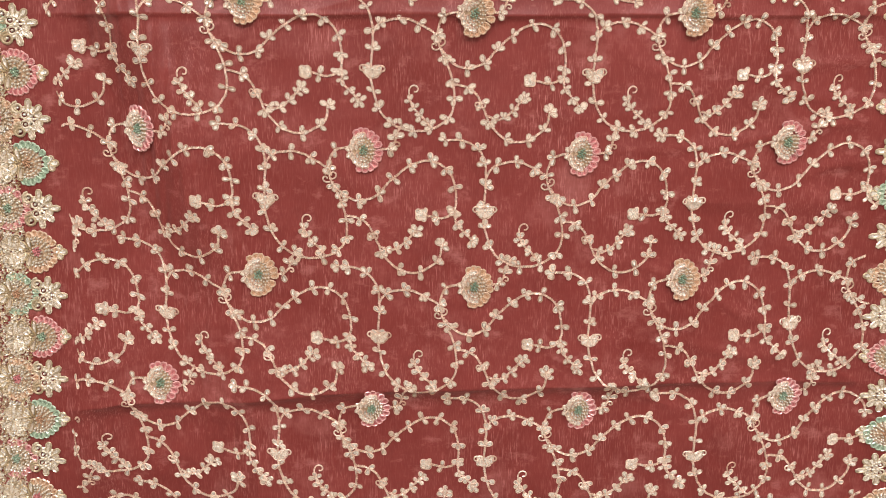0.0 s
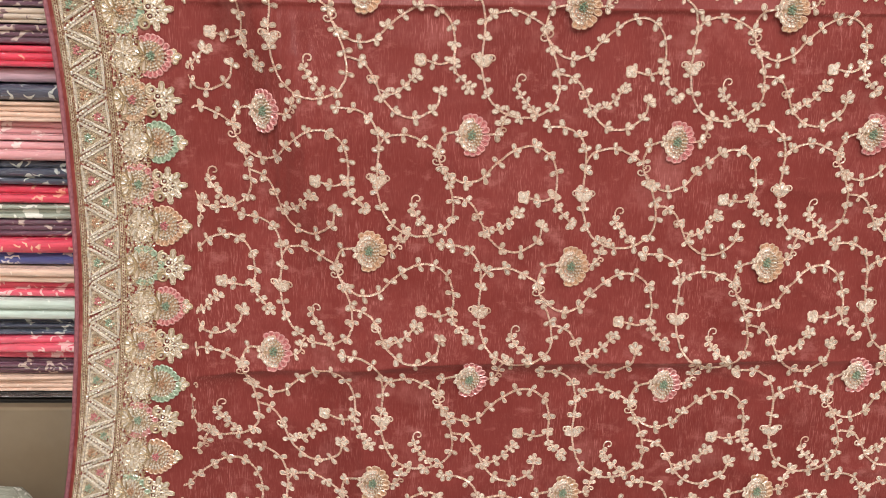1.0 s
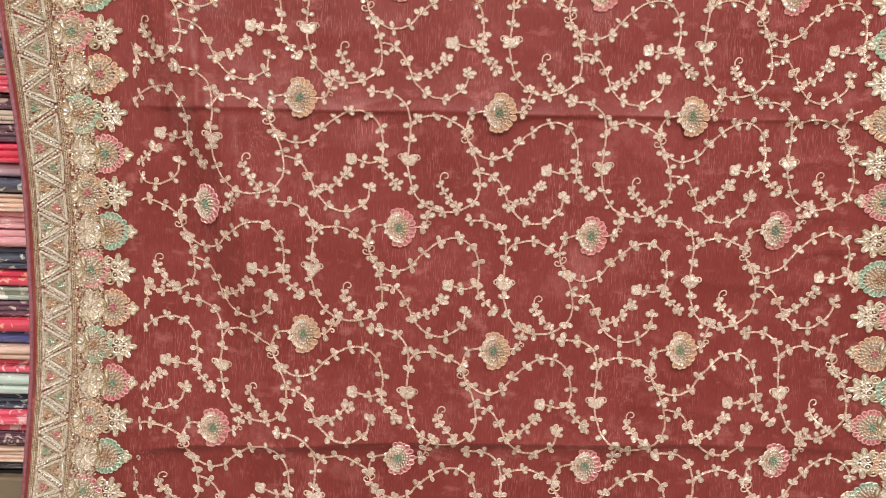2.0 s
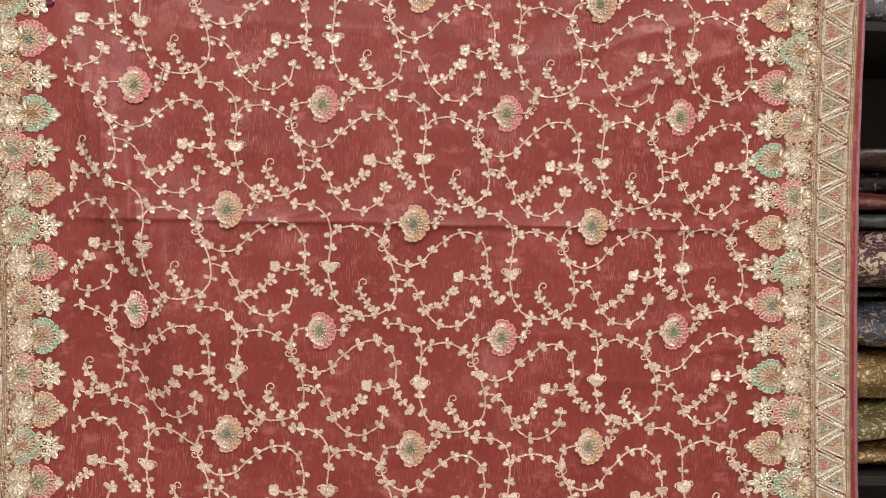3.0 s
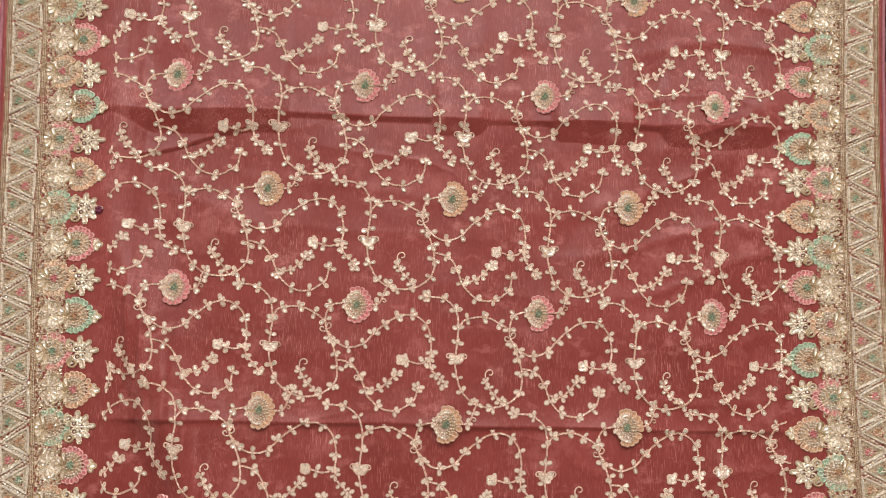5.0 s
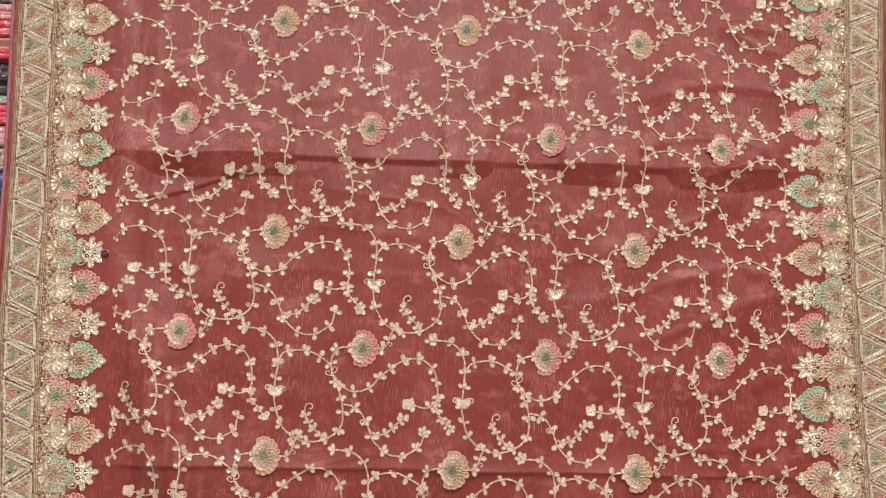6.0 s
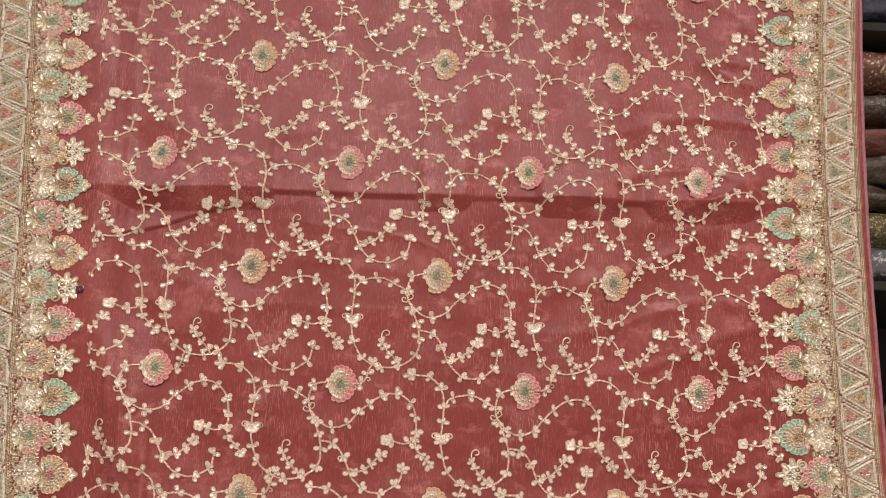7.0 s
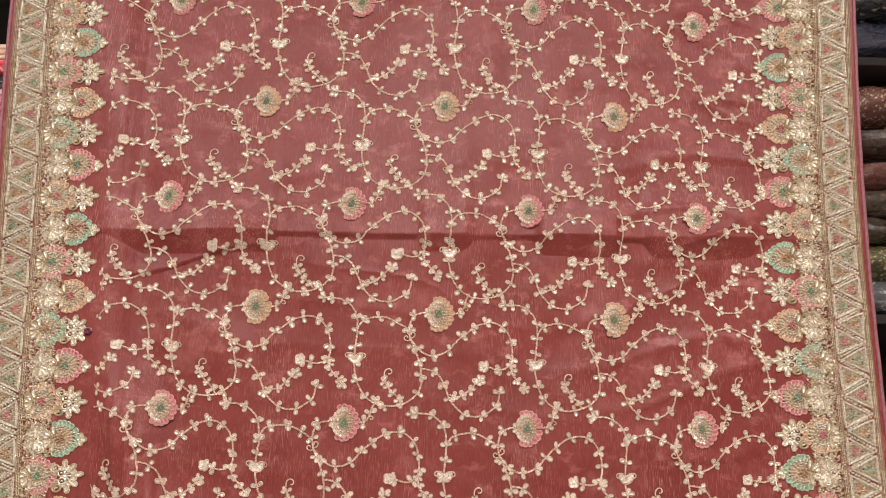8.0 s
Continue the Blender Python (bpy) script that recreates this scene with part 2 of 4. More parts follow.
def relief(x, z):
    """How far the cloth stands back (+) or forward (-) of its plane. The stiff borders take no small creases."""
    n = noise.noise
    d = x - tip_left(z)
    soft = step(-0.012, 0.05, d) * step(-0.012, 0.025, edge_right(z) - WIDE_RIGHT - x)
    y = 0.006 * n((x * 4.2, 3.1, z * 3.4)) + soft * (0.0026 * n((x * 15, 7.7, z * 12)) + 0.0007 * n((x * 45, 1.7, z * 38)))
    folds = 1 - abs(n((x * 5.5 + 0.8 * z, 4.4, z * 21 + 1.5 * n((x * 3, 0, z * 2)))))
    y -= soft * 0.0024 * folds ** 7 * (0.4 + step(0.05, 0.42, x))
    # a slanting fold runs down from the border into the field
    a = step(1.52, 1.36, z) * (0.35 + 0.65 * step(0.92, 1.12, z))
    p = x + 0.323 - 0.42 * min(1.3 - z, 0.16) - 0.2 * max(0.0, 1.14 - z)
    fold = a * (0.030 * step(0.040, -0.040, p) - 0.026 * step(-0.035, -0.095, p)) + (1 - a) * 0.022 * step(0.06, -0.01, d)
    y -= fold + (0.020 - fold) * step(0.055, -0.015, d)
    near = 1.3 * math.exp(-((p + 0.05) / 0.04) ** 2) * a + 0.5 * (1 - a) * math.exp(-((d - 0.03) / 0.03) ** 2)
    y += soft * near * (0.0036 * n((x * 110 + 2.5 * n((x * 6, 0, z * 3)), 0.3, z * 6)) + 0.0020 * n((x * 200, 8.3, z * 5)))
    y += soft * 0.0035 * n((x * 9 + z * 4, 5.1, z * 7)) * step(-0.1, -0.3, x)
    y -= 0.008 * step(-0.03, 0.06, x - edge_right(z) + WIDE_RIGHT)
    # the tuck: a flap rises slowly, then falls back over a hand's breadth or less
    crest = TUCK + 0.005 * n((x * 6, 3.3, 0)) + 0.004 * math.sin(x * 3)
    w = z - crest
    if abs(w) < 0.2:
        wide = max(step(-0.43, -0.37, x) * step(-0.205, -0.222, x), 0.75 * step(-0.03, -0.018, x) * step(0.045, 0.03, x),
                   0.85 * step(0.12, 0.135, x) * step(0.235, 0.222, x), step(0.258, 0.275, x) * step(0.43, 0.39, x))
        under = 0.0060 + (0.021 + 0.008 * n((x * 14, 0.4, 5.5))) * wide
        high = 0.005 + 0.0085 * wide + 0.003 * n((x * 9, 2.2, 8.1))
        y -= high * (soft + 0.3 * (1 - soft)) * (math.exp(-w / 0.055) if w > 0 else max(0.0, 1 + w / under))
    # a thin slanting line that runs into it
    w = z - (TUCK - 0.062 + 0.34 * (x + 0.38) + 0.004 * n((x * 20, 6.2, 0)))
    along = step(-0.42, -0.37, x) * step(-0.235, -0.27, x)
    if along and abs(w) < 0.08:
        y -= soft * along * 0.0030 * (math.exp(-w / 0.014) if w > 0 else max(0.0, 1 + w / 0.004))
    for zc, high, fade, under in CREASES:
        zc += 0.006 * n((x * 5, zc * 9, 0)) + 0.004 * math.sin(x * 3)
        w = z - zc
        if abs(w) < 0.3:
            a = high * (0.75 + 0.6 * n((x * 7, 2.2, zc * 5)))
            sharp = math.exp(-w / fade) if w > 0 else math.exp(w / under)
            y -= a * (soft * sharp + (1 - soft) * 0.35 * math.exp(-(w / 0.05) ** 2))
    return y


def on_cloth(x, z, h=0.0):
    return (x, relief(x, z) - 0.0006 - h, z)


SWAY = (1.4, 4.3, 0.4, -1.9, -1.8, 0.1, -4.0, 3.0, -0.5, -0.4)     # millimetres by which the weave is pulled sideways
SAG = (-1.5, 0.4, 2.8, 2.0, -3.1, 2.4, -1.9, 2.4, -2.6, -3.8)       # and upwards


def lattice(i, j, du=0.0, dw=0.0):
    """The place of the design's cell (i along the row, j rows down), and an offset in it, in metres. The cloth hangs a little askew."""
    i, j = i + du / 0.2165, j - dw / 0.1345
    x = -0.0016 + 0.2217 * i - 0.0029 * i * i - 0.0007 * j - 0.0026 * i * j + 0.0004 * i * i * j + 0.00044 * j * j + 0.0004 * i * j * j
    z = 1.500 - 0.0043 * i + 0.0008 * i * i - 0.1382 * j + 0.0007 * i * j + 0.0022 * i * i * j + 0.0002 * j * j
    x += (0.009 * step(1.1, 1.6, -i) + 0.005 * step(1.55, 1.85, -i)) * math.exp(-((j - 2.4) / 2.2) ** 2)
    low = step(3.6, 5.4, j) * step(0.3, 1.5, i)
    x += 0.014 * low
    z += 0.013 * step(2.0, 3.2, -j) - 0.014 * low
    p, q = max(-1.1, min(1.1, i / 1.5)), max(-1.1, min(1.1, (j - 1.5) / 3.5))
    terms = (1, p, q, p * p, p * q, q * q, p ** 3, p * p * q, p * q * q, q ** 3)
    x += sum(a * b for a, b in zip(SWAY, terms)) / 1000
    z += sum(a * b for a, b in zip(SAG, terms)) / 1000
    lim = tip_left(z) - 0.001
    if x < lim + 0.024:
        x = lim + 0.024 * math.exp((x - lim - 0.024) / 0.024)
    return x, z


def tilt_at(x, z, spin=0.0):
    """A pose that lays a motif, modelled in x and z facing -y, on the cloth."""
    e = 0.018
    tx = Vector((2 * e, relief(x + e, z) - relief(x - e, z), 0)).normalized()
    tz = Vector((0, relief(x, z + e) - relief(x, z - e), 2 * e)).normalized()
    ny = tz.cross(tx).normalized()
    tz = tx.cross(ny)
    m = Matrix((tx, ny, tz)).transposed().to_4x4()
    return Matrix.Translation(on_cloth(x, z)) @ m @ Matrix.Rotation(spin, 4, "Y")


def seat_at(x, z, spin, r):
    """The same for a stiff motif of radius r, which rests on the highest part of the cloth below it."""
    m = tilt_at(x, z, spin)
    inv = m.inverted()
    rise = 0.0
    for k in range(12):
        a = k * math.pi / 6
        q = inv @ Vector(on_cloth(x + r * math.cos(a), z + r * math.sin(a)))
        rise = min(rise, q.y)
    return m @ Matrix.Translation((0, max(rise, -0.010) * 0.85, 0))


def flat(u, w, h):
    return (u, -h, w)


def plain_sheet():
    nx = 540
    levels = {round(FOOT + (TOP - FOOT) * b / 400, 5) for b in range(401)}
    for zc, below, above in ((TUCK, 0.075, 0.02), (1.222, 0.016, 0.016), (0.838, 0.02, 0.02)):
        levels |= {round(zc - below + 0.0016 * b, 5) for b in range(int((below + above) / 0.0016))}
    levels = sorted(levels)
    nz = len(levels) - 1
    v, f = [], []
    for z in levels:
        l, r = edge_left(z), edge_right(z)
        for a in range(nx + 1):
            x = l + (r - l) * a / nx
            v.append((x, relief(x, z), z))
    for b in range(nz):
        for a in range(nx):
            i = b * (nx + 1) + a
            f.append((i, i + 1, i + nx + 2, i + nx + 1))
    # over the rail and down behind it
    for k in range(1, 25):
        q = k / 24
        for a in range(nx + 1):
            x, y, z = v[nz * (nx + 1) + a]
            if q < 0.4:
                w = math.pi * q / 0.4
                v.append((x, y * (1 - q) + 0.028 - 0.028 * math.cos(w), z + 0.028 * math.sin(w)))
            else:
                v.append((x, y * (1 - q) + 0.056, z - (q - 0.4) * 0.3))
    for b in range(nz, nz + 24):
        for a in range(nx):
            i = b * (nx + 1) + a
            f.append((i, i + 1, i + nx + 2, i + nx + 1))
    me = bpy.data.meshes.new("cloth")
    me.from_pydata(v, [], f)
    me.polygons.foreach_set("use_smooth", [True] * len(f))
    me.materials.append(MAROON)
    return me


sari = tagged(new("sari"), "maroon organza sari with gold embroidered vines and borders", "sari")
cloth = part("cloth", plain_sheet(), sari, label="maroon sheer cloth with fold creases")
thick = cloth.modifiers.new("thickness", "SOLIDIFY")
thick.thickness, thick.offset = 0.0006, 1.0


# ---------------------------------------------------------------- vines
def curve(points, gap=0.004):
    """A smooth line through a few points of the design."""
    p = [Vector((a, b)) for a, b in points]
    p = [2 * p[0] - p[1]] + p + [2 * p[-1] - p[-2]]
    out = []
    for k in range(1, len(p) - 2):
        n = max(2, int((p[k + 1] - p[k]).length / gap))
        for s in range(n):
            t = s / n
            out.append(0.5 * ((2 * p[k]) + (p[k + 1] - p[k - 1]) * t + (2 * p[k - 1] - 5 * p[k] + 4 * p[k + 1] - p[k + 2]) * t * t
                              + (3 * p[k] - p[k - 1] - 3 * p[k + 1] + p[k + 2]) * t ** 3))
    return out + [p[-2]]


# lines of one cell, in millimetres from the heart of its flower; x along the row, y up
VINES = (
    ("hook", ((-14, 2), (-28, -2), (-33, -10), (-35, -20), (-33, -32), (-27, -45), (-21, -62), (-19, -84), (-25, -99), (-41, -110), (-62, -113),
              (-79, -107), (-90, -96), (-96, -80), (-99, -60), (-97, -36), (-96, -22), (-98, -5), (-104, 6), (-117, 14), (-136, 15))),
    ("bridge", ((-96, -22), (-90, -12), (-76, -7), (-62, -7), (-48, -13), (-36, -20))),
    ("wave", ((-33, -32), (-21, -46), (-7, -51), (10, -46), (22, -33), (34, -22), (48, -12), (65, -8), (80, -15), (88, -29), (90, -50), (86, -60),
              (76, -65), (59, -62))),
    ("spur", ((89, -54), (90, -70), (98, -79), (105, -87))),
    ("scroll", ((-21, -67), (-10, -68), (1, -74), (7, -84), (12, -95), (17, -106), (31, -119), (48, -122), (62, -116), (72, -107), (75, -93))),
    ("twig", ((13, -96), (24, -100), (34, -95), (42, -87), (50, -79))),
    ("sprout", ((-41, -110), (-48, -101), (-58, -91), (-63, -80))),
    ("link", ((14, 1), (24, 2), (30, 8), (33, 19), (37, 26))),
)
SPACING = {"hook": 17.5, "bridge": 17, "wave": 17, "spur": 8.5, "scroll": 18.5, "twig": 9.5, "sprout": 7.6, "link": 13}


def inside(x, z):
    return tip_left(z) + 0.006 < x < edge_right(z) - WIDE_RIGHT + 0.008


def curl(b, put, u, w, angle, side, long=0.025):
    """A small tendril that winds up on itself."""
    pts, n = [(u, w)], 18
    for k in range(n):
        u, w = u + long / n * math.cos(angle), w + long / n * math.sin(angle)
        pts.append((u, w))
        angle += side * (0.10 + 0.46 * k / n)
    b.line(put, pts, 0.00085, 0.0011)


one_leaf = Build()
one_leaf.looped(flat, 0, 0, 0, 0.0074, 0.0052)
ONE_LEAF = one_leaf.mesh("leaf", LEAF, STEM)


def vine(i, j):
    rng = random.Random(1000 + int(i * 10) * 31 + j)
    stems, leaves, single = Build(), Build(), []
    sx, sz = rng.uniform(-0.001, 0.001), rng.uniform(-0.001, 0.001)

    def put(u, w, h):
        x, z = lattice(i, j, u + sx, w + sz)
        return on_cloth(x, z, h)

    def ok(u, w):
        return inside(*lattice(i, j, u, w))

    def blade(u, w, angle, size, wide):
        x, z = lattice(i, j, u + sx, w + sz)
        if abs(x) < 0.21 and 1.10 < z < 1.34:
            single.append(tilt_at(x, z, -angle) @ Matrix.Diagonal((size / 0.0074, 1, wide / 0.0052, 1)))
        else:
            leaves.looped(put, u, w, angle, size, wide)

    def tuft(u, w, angle, kind):
        if not ok(u, w):
            return
        for d in ((-1.35, 1.35) if kind == "pair" else (-1.2, 1.2, 0.0)):
            d += rng.uniform(-0.35, 0.35)
            size = rng.uniform(0.0060, 0.0082) * (0.88 if kind == "small" else 1)
            blade(u + 0.0006 * math.cos(angle + d), w + 0.0006 * math.sin(angle + d), angle + d, size, size * rng.uniform(0.56, 0.70))
        if rng.random() < 0.6:
            leaves.bead(put, u, w, 0.0012, 0.0024)

    for name, pts in VINES:
        line = curve([(a / 1000, b / 1000) for a, b in pts])
        run = []
        for p in line + [None]:
            if p is not None and ok(p.x, p.y):
                run.append((p.x + rng.uniform(-0.0004, 0.0004), p.y + rng.uniform(-0.0004, 0.0004)))
            else:
                if len(run) > 5:
                    stems.rope(put, run, 0.0021, 0.0021, 0.0015, 0.6)
                run = []
        gap, gone, side = SPACING[name] / 1000, 0.006, 1
        for a, b in zip(line, line[1:]):
            gone += (b - a).length
            if gone >= gap * rng.uniform(0.92, 1.08):
                gone = 0
                ang = math.atan2(b.y - a.y, b.x - a.x)
                side = -side
                tuft(b.x, b.y, ang + side * rng.uniform(0.0, 0.5), "small" if name in ("sprout", "spur", "twig") else rng.choice(("bud", "pair", "bud")))
        a, b = line[-2], line[-1]
        if name not in ("bridge", "link", "sprout"):
            tuft(b.x, b.y, math.atan2(b.y - a.y, b.x - a.x), "bud")

    # tendrils, and the cluster at the end of the wave
    for u, w, angle, side, long in ((-33, -31, 0.15, 1, 0.0165), (-33, -33, -2.6, -1, 0.0165), (9, -90, 0.75, 1, 0.0150), (8, -88, -2.75, -1, 0.0150),
                                    (-94, -55, 1.0, -1, 0.0175), (-101, -55, 2.14, 1, 0.0175), (29, 7, 0.9, -1, 0.0125)):
        if ok(u / 1000, w / 1000):
            curl(stems, put, u / 1000, w / 1000, angle, side, long)
    if ok(-0.054, -0.066):
        curl(stems, put, -0.0625, -0.078, 1.75, -1, 0.023)
    for u, w, turns, size in ((55, -62, (0.0, 0.785, 1.57, 2.356, 3.14, 3.927, 4.712, 5.498), 0.0068), (-97.5, -55, (0.15, -0.45, -1.05, -1.57, -2.1, -2.7, -3.3), 0.0092)):
        if ok(u / 1000, w / 1000):
            for q, k in enumerate(turns):
                leaves.looped(put, u / 1000, w / 1000, k, size * (0.82 if q % 2 == 0 and u > 0 else 1.0), 0.0058)
            leaves.bead(put, u / 1000, w / 1000, 0.0018, 0.003)
    if not stems.v:
        return None
    ob = part("vine", stems.mesh("vine", STEM), sari, label="twisted gold cord vine", kind="stuff")
    if leaves.v:
        part("leaves", leaves.mesh("leaves", LEAF, STEM), ob, label="cream metallic thread leaves", kind="stuff")
    for m in single:
        part("leaf", ONE_LEAF, ob, m)
    return ob


def flower_meshes(colour):
    """A shell-shaped flower: pale leaves curve round its foot, petals fan out from them, sequins fill it round a mint core."""
    petal, heart, beads, core = Build(), Build(), Build(), Build()
    petal.looped(flat, 0, 0, 0, 0.0088, 0.0062, 0.0011, 0.0014)
    heart.ink = 2
    heart.dome(flat, 0.0006, 0, 0.0130, 0.0172, 0.0005, 18)
    heart.ink = 0
    for s in (-1, 1):
        for k in range(5):
            a = radians(178 - 19 * k)
            heart.looped(flat, 0.0112 * math.cos(a) - 0.0012, s * 0.0165 * math.sin(a), s * (a - 1.57), 0.0080, 0.0050, 0.0008, 0.0027)
        for k in range(3):
            a = radians(172 - 28 * k)
            heart.looped(flat, 0.0072 * math.cos(a), s * 0.0105 * math.sin(a), s * (a - 1.5), 0.0068, 0.0042, 0.0007, 0.0026)
        heart.bead(flat, -0.0158, s * 0.0020, 0.0017)
        heart.looped(flat, -0.0148, s * 0.0006, s * 2.0, 0.0062, 0.0042, 0.0007, 0.0022)
    for radius, n, r in ((1.0, 15, 0.0014), (0.74, 11, 0.0013), (0.50, 9, 0.0013)):
        for k in range(n):
            a = radians(-122 + 244 * k / (n - 1))
            beads.bead(flat, 0.0112 * radius * math.cos(a), 0.0150 * radius * math.sin(a), r, 0.0036)
    for k in range(13):
        a, r = k * 2.4, 0.0013 * math.sqrt(k)
        core.bead(flat, r * math.cos(a) + 0.0003, r * 1.15 * math.sin(a), 0.0014, 0.0042)
    return petal.mesh("petal", SILKS[colour], EDGES[colour]), heart.mesh("flower", LEAF, STEM, GROUND), beads.mesh("beading", SILVER), core.mesh("core", GREEN)


FLOWERS = {c: flower_meshes(c) for c in ("pink", "orange")}


def flower(i, j):
    x, z = lattice(i, j)
    if abs(i) > 1.6 or not FOOT + 0.05 < z < TOP - 0.03:
        return
    colour = "pink" if j % 2 else "orange"
    petal, heart, beads, core = FLOWERS[colour]
    rng = random.Random(int(i * 10) * 77 + j)
    ob = part("flower", heart, sari, seat_at(x, z, rng.uniform(-0.12, 0.12), 0.017) @ Matrix.Diagonal((0.92, 1, 0.90, 1)), "%s fan-shaped embroidered flower with green core" % {"pink": "pink", "orange": "peach"}[colour])
    for k in range(12):
        a = radians(-112 + 224 * k / 11)
        spade = 1 + 0.12 * math.cos(a) ** 3
        part("petal", petal, ob, pose((0.0112 * spade + rng.uniform(-0.0006, 0.0006)) * math.cos(a), rng.uniform(-0.0006, 0.0004), 0.0158 * math.sin(a), 0,
                                      -math.degrees(math.atan2(math.sin(a) * 1.15, math.cos(a))) + rng.uniform(-12, 12), 0))
    part("beading", beads, ob, kind="stuff")
    part("core", core, ob, kind="stuff")


ROWS = range(-5, 9)
for j in ROWS:
    for k in range(-3, 4):
        i = k + (0.5 if j % 2 else 0.0)
        x, z = lattice(i, j)
        if FOOT + 0.14 < z < TOP - 0.02 and abs(i) < 3:
            vine(i, j)
            flower(i, j)

# ---------------------------------------------------------------- the two borders
ZONE = 0.0205     # half the width of the band of triangles


def braid(side, pitch):
    """A ladder of chain stitch between two thin cords."""
    b = Build()
    n = 14
    for k in range(n):
        w = pitch * ((k + 0.5) / n - 0.5)
        b.ink = 1
        b.ring(flat, 0, w, 0.0014, 0.00055, 1.0, 0, 0.0011, 1.0, 8, 4)
        b.ink = 0
    for q in (-1, 1):
        b.rope(flat, [(q * 0.0027, -pitch / 2), (q * 0.0027, pitch / 2)], 0.0011, 0.0017, 0.0012, 0.5)
    return b.mesh("braid", DEEP, GOLD)


def triangle(side, inner, pitch, colour):
    """A three-cornered motif: a broad pale corded outline, gold filling, a patch of coloured silk."""
    out, fill, core = Build(), Build(), Build()
    a, c = (ZONE - 0.0042, -ZONE + 0.0050) if not inner else (-ZONE + 0.0042, ZONE - 0.0050)
    corners = [Vector((side * -a, 0.0172)), Vector((side * -c, 0.0)), Vector((side * -a, -0.0172))]
    mid = (corners[0] + corners[1] + corners[2]) / 3
    ring = [mid + (p - mid) * 0.90 for p in corners]
    out.tube([flat(*(p + (q - p) * k / 4), 0.0012) for p, q in zip(ring, ring[1:] + ring[:1]) for k in range(4)], 0.0016, 6, loop=True)
    out.rope(flat, [p[:] for p in ring + ring[:1]], 0.0021, 0.0023, 0.0032, 0.45)
    for scale, r, gap in ((0.66, 0.0017, 0.0021), (0.50, 0.0014, 0.0019)):
        ring = [(mid + (p - mid) * scale)[:] for p in corners]
        fill.rope(flat, ring + ring[:1], r, gap, 0.0018, 0.9)
    for k in range(15):
        g, r = k * 2.4, 0.0013 * math.sqrt(k)
        core.ink = int(k % 3 == 2)
        core.bead(flat, mid.x + r * math.cos(g), mid.y + 1.1 * r * math.sin(g), 0.0015, 0.0026)
    return out.mesh("triangle_motif", SILVER), fill.mesh("beading", GOLD), core.mesh("core", SILKS2[colour], GOLD)


def zigzag(side, pitch):
    """Lines of round beads that run between the triangles, one down and one up, each in a dark channel."""
    b = Build()
    rng = random.Random(5)
    for q in (-1, 1):
        for k in range(11):
            t = (k + 0.5) / 11
            b.bead(flat, side * (-ZONE + 0.003 + (2 * ZONE - 0.006) * t), q * (pitch / 2 * (1 - t)) + rng.uniform(-0.0004, 0.0004), 0.0016 * rng.uniform(0.85, 1.12), 0.0030, 7)
    return b.mesh("beading", SILVER)


def fan(side, colour):
    """A shell of petals that points into the field, sequins within, a pair of pale leaf sprays at its foot. The petals are laid on one by one."""
    body, petal, core, beads = Build(), Build(), Build(), Build()
    petals = []

    def way(t):
        return t if side > 0 else math.pi - t

    body.ink = 2
    body.dome(flat, side * 0.0010, 0, 0.0135, 0.0158, 0.0005, 18)
    body.ink = 0
    petal.looped(flat, 0, 0, 0, 0.0066, 0.0050, 0.0010, 0.0014)
    for k in range(14):
        a = radians(-114 + 228 * k / 13)
        u, w = 0.0122 * math.cos(a) * (1 + 0.32 * max(0, math.cos(a)) ** 3), 0.0146 * math.sin(a)
        petals.append((side * u, w, way(math.atan2(w * 1.05, u)) + 0.2 * math.sin(k * 5), 0.0004 * math.sin(k * 3)))
        for scale, r in ((0.96, 0.0014), (0.76, 0.0014), (0.56, 0.0013)):
            if scale > 0.7 or k % 2:
                beads.bead(flat, side * u * scale, w * scale, r, 0.0036)
    for k in range(8):
        a = 2 * math.pi * k / 8
        beads.bead(flat, 0.0048 * math.cos(a), 0.0052 * math.sin(a), 0.0012, 0.0040)
    for k in range(12):
        a, r = k * 2.4, 0.0012 * math.sqrt(k)
        core.bead(flat, r * math.cos(a), r * math.sin(a), 0.0014, 0.0042)
    for q in (-1, 1):
        for length, turn, off in ((0.0150, 1.80, 0.001), (0.0120, 2.35, 0.004), (0.0085, 2.9, 0.006)):
            body.looped(flat, side * (-0.0050 - off), q * 0.0014, way(q * turn), length, 0.0052, 0.0009, 0.0024)
    return (body.mesh("fan_flower", LEAF, DEEP, GROUND), core.mesh("core", SILKS2[{"pink": "green", "orange": "pink", "green": "orange"}[colour]]),
            beads.mesh("beading", SILVER), petal.mesh("petal", SILKS[colour], EDGES[colour]), petals)


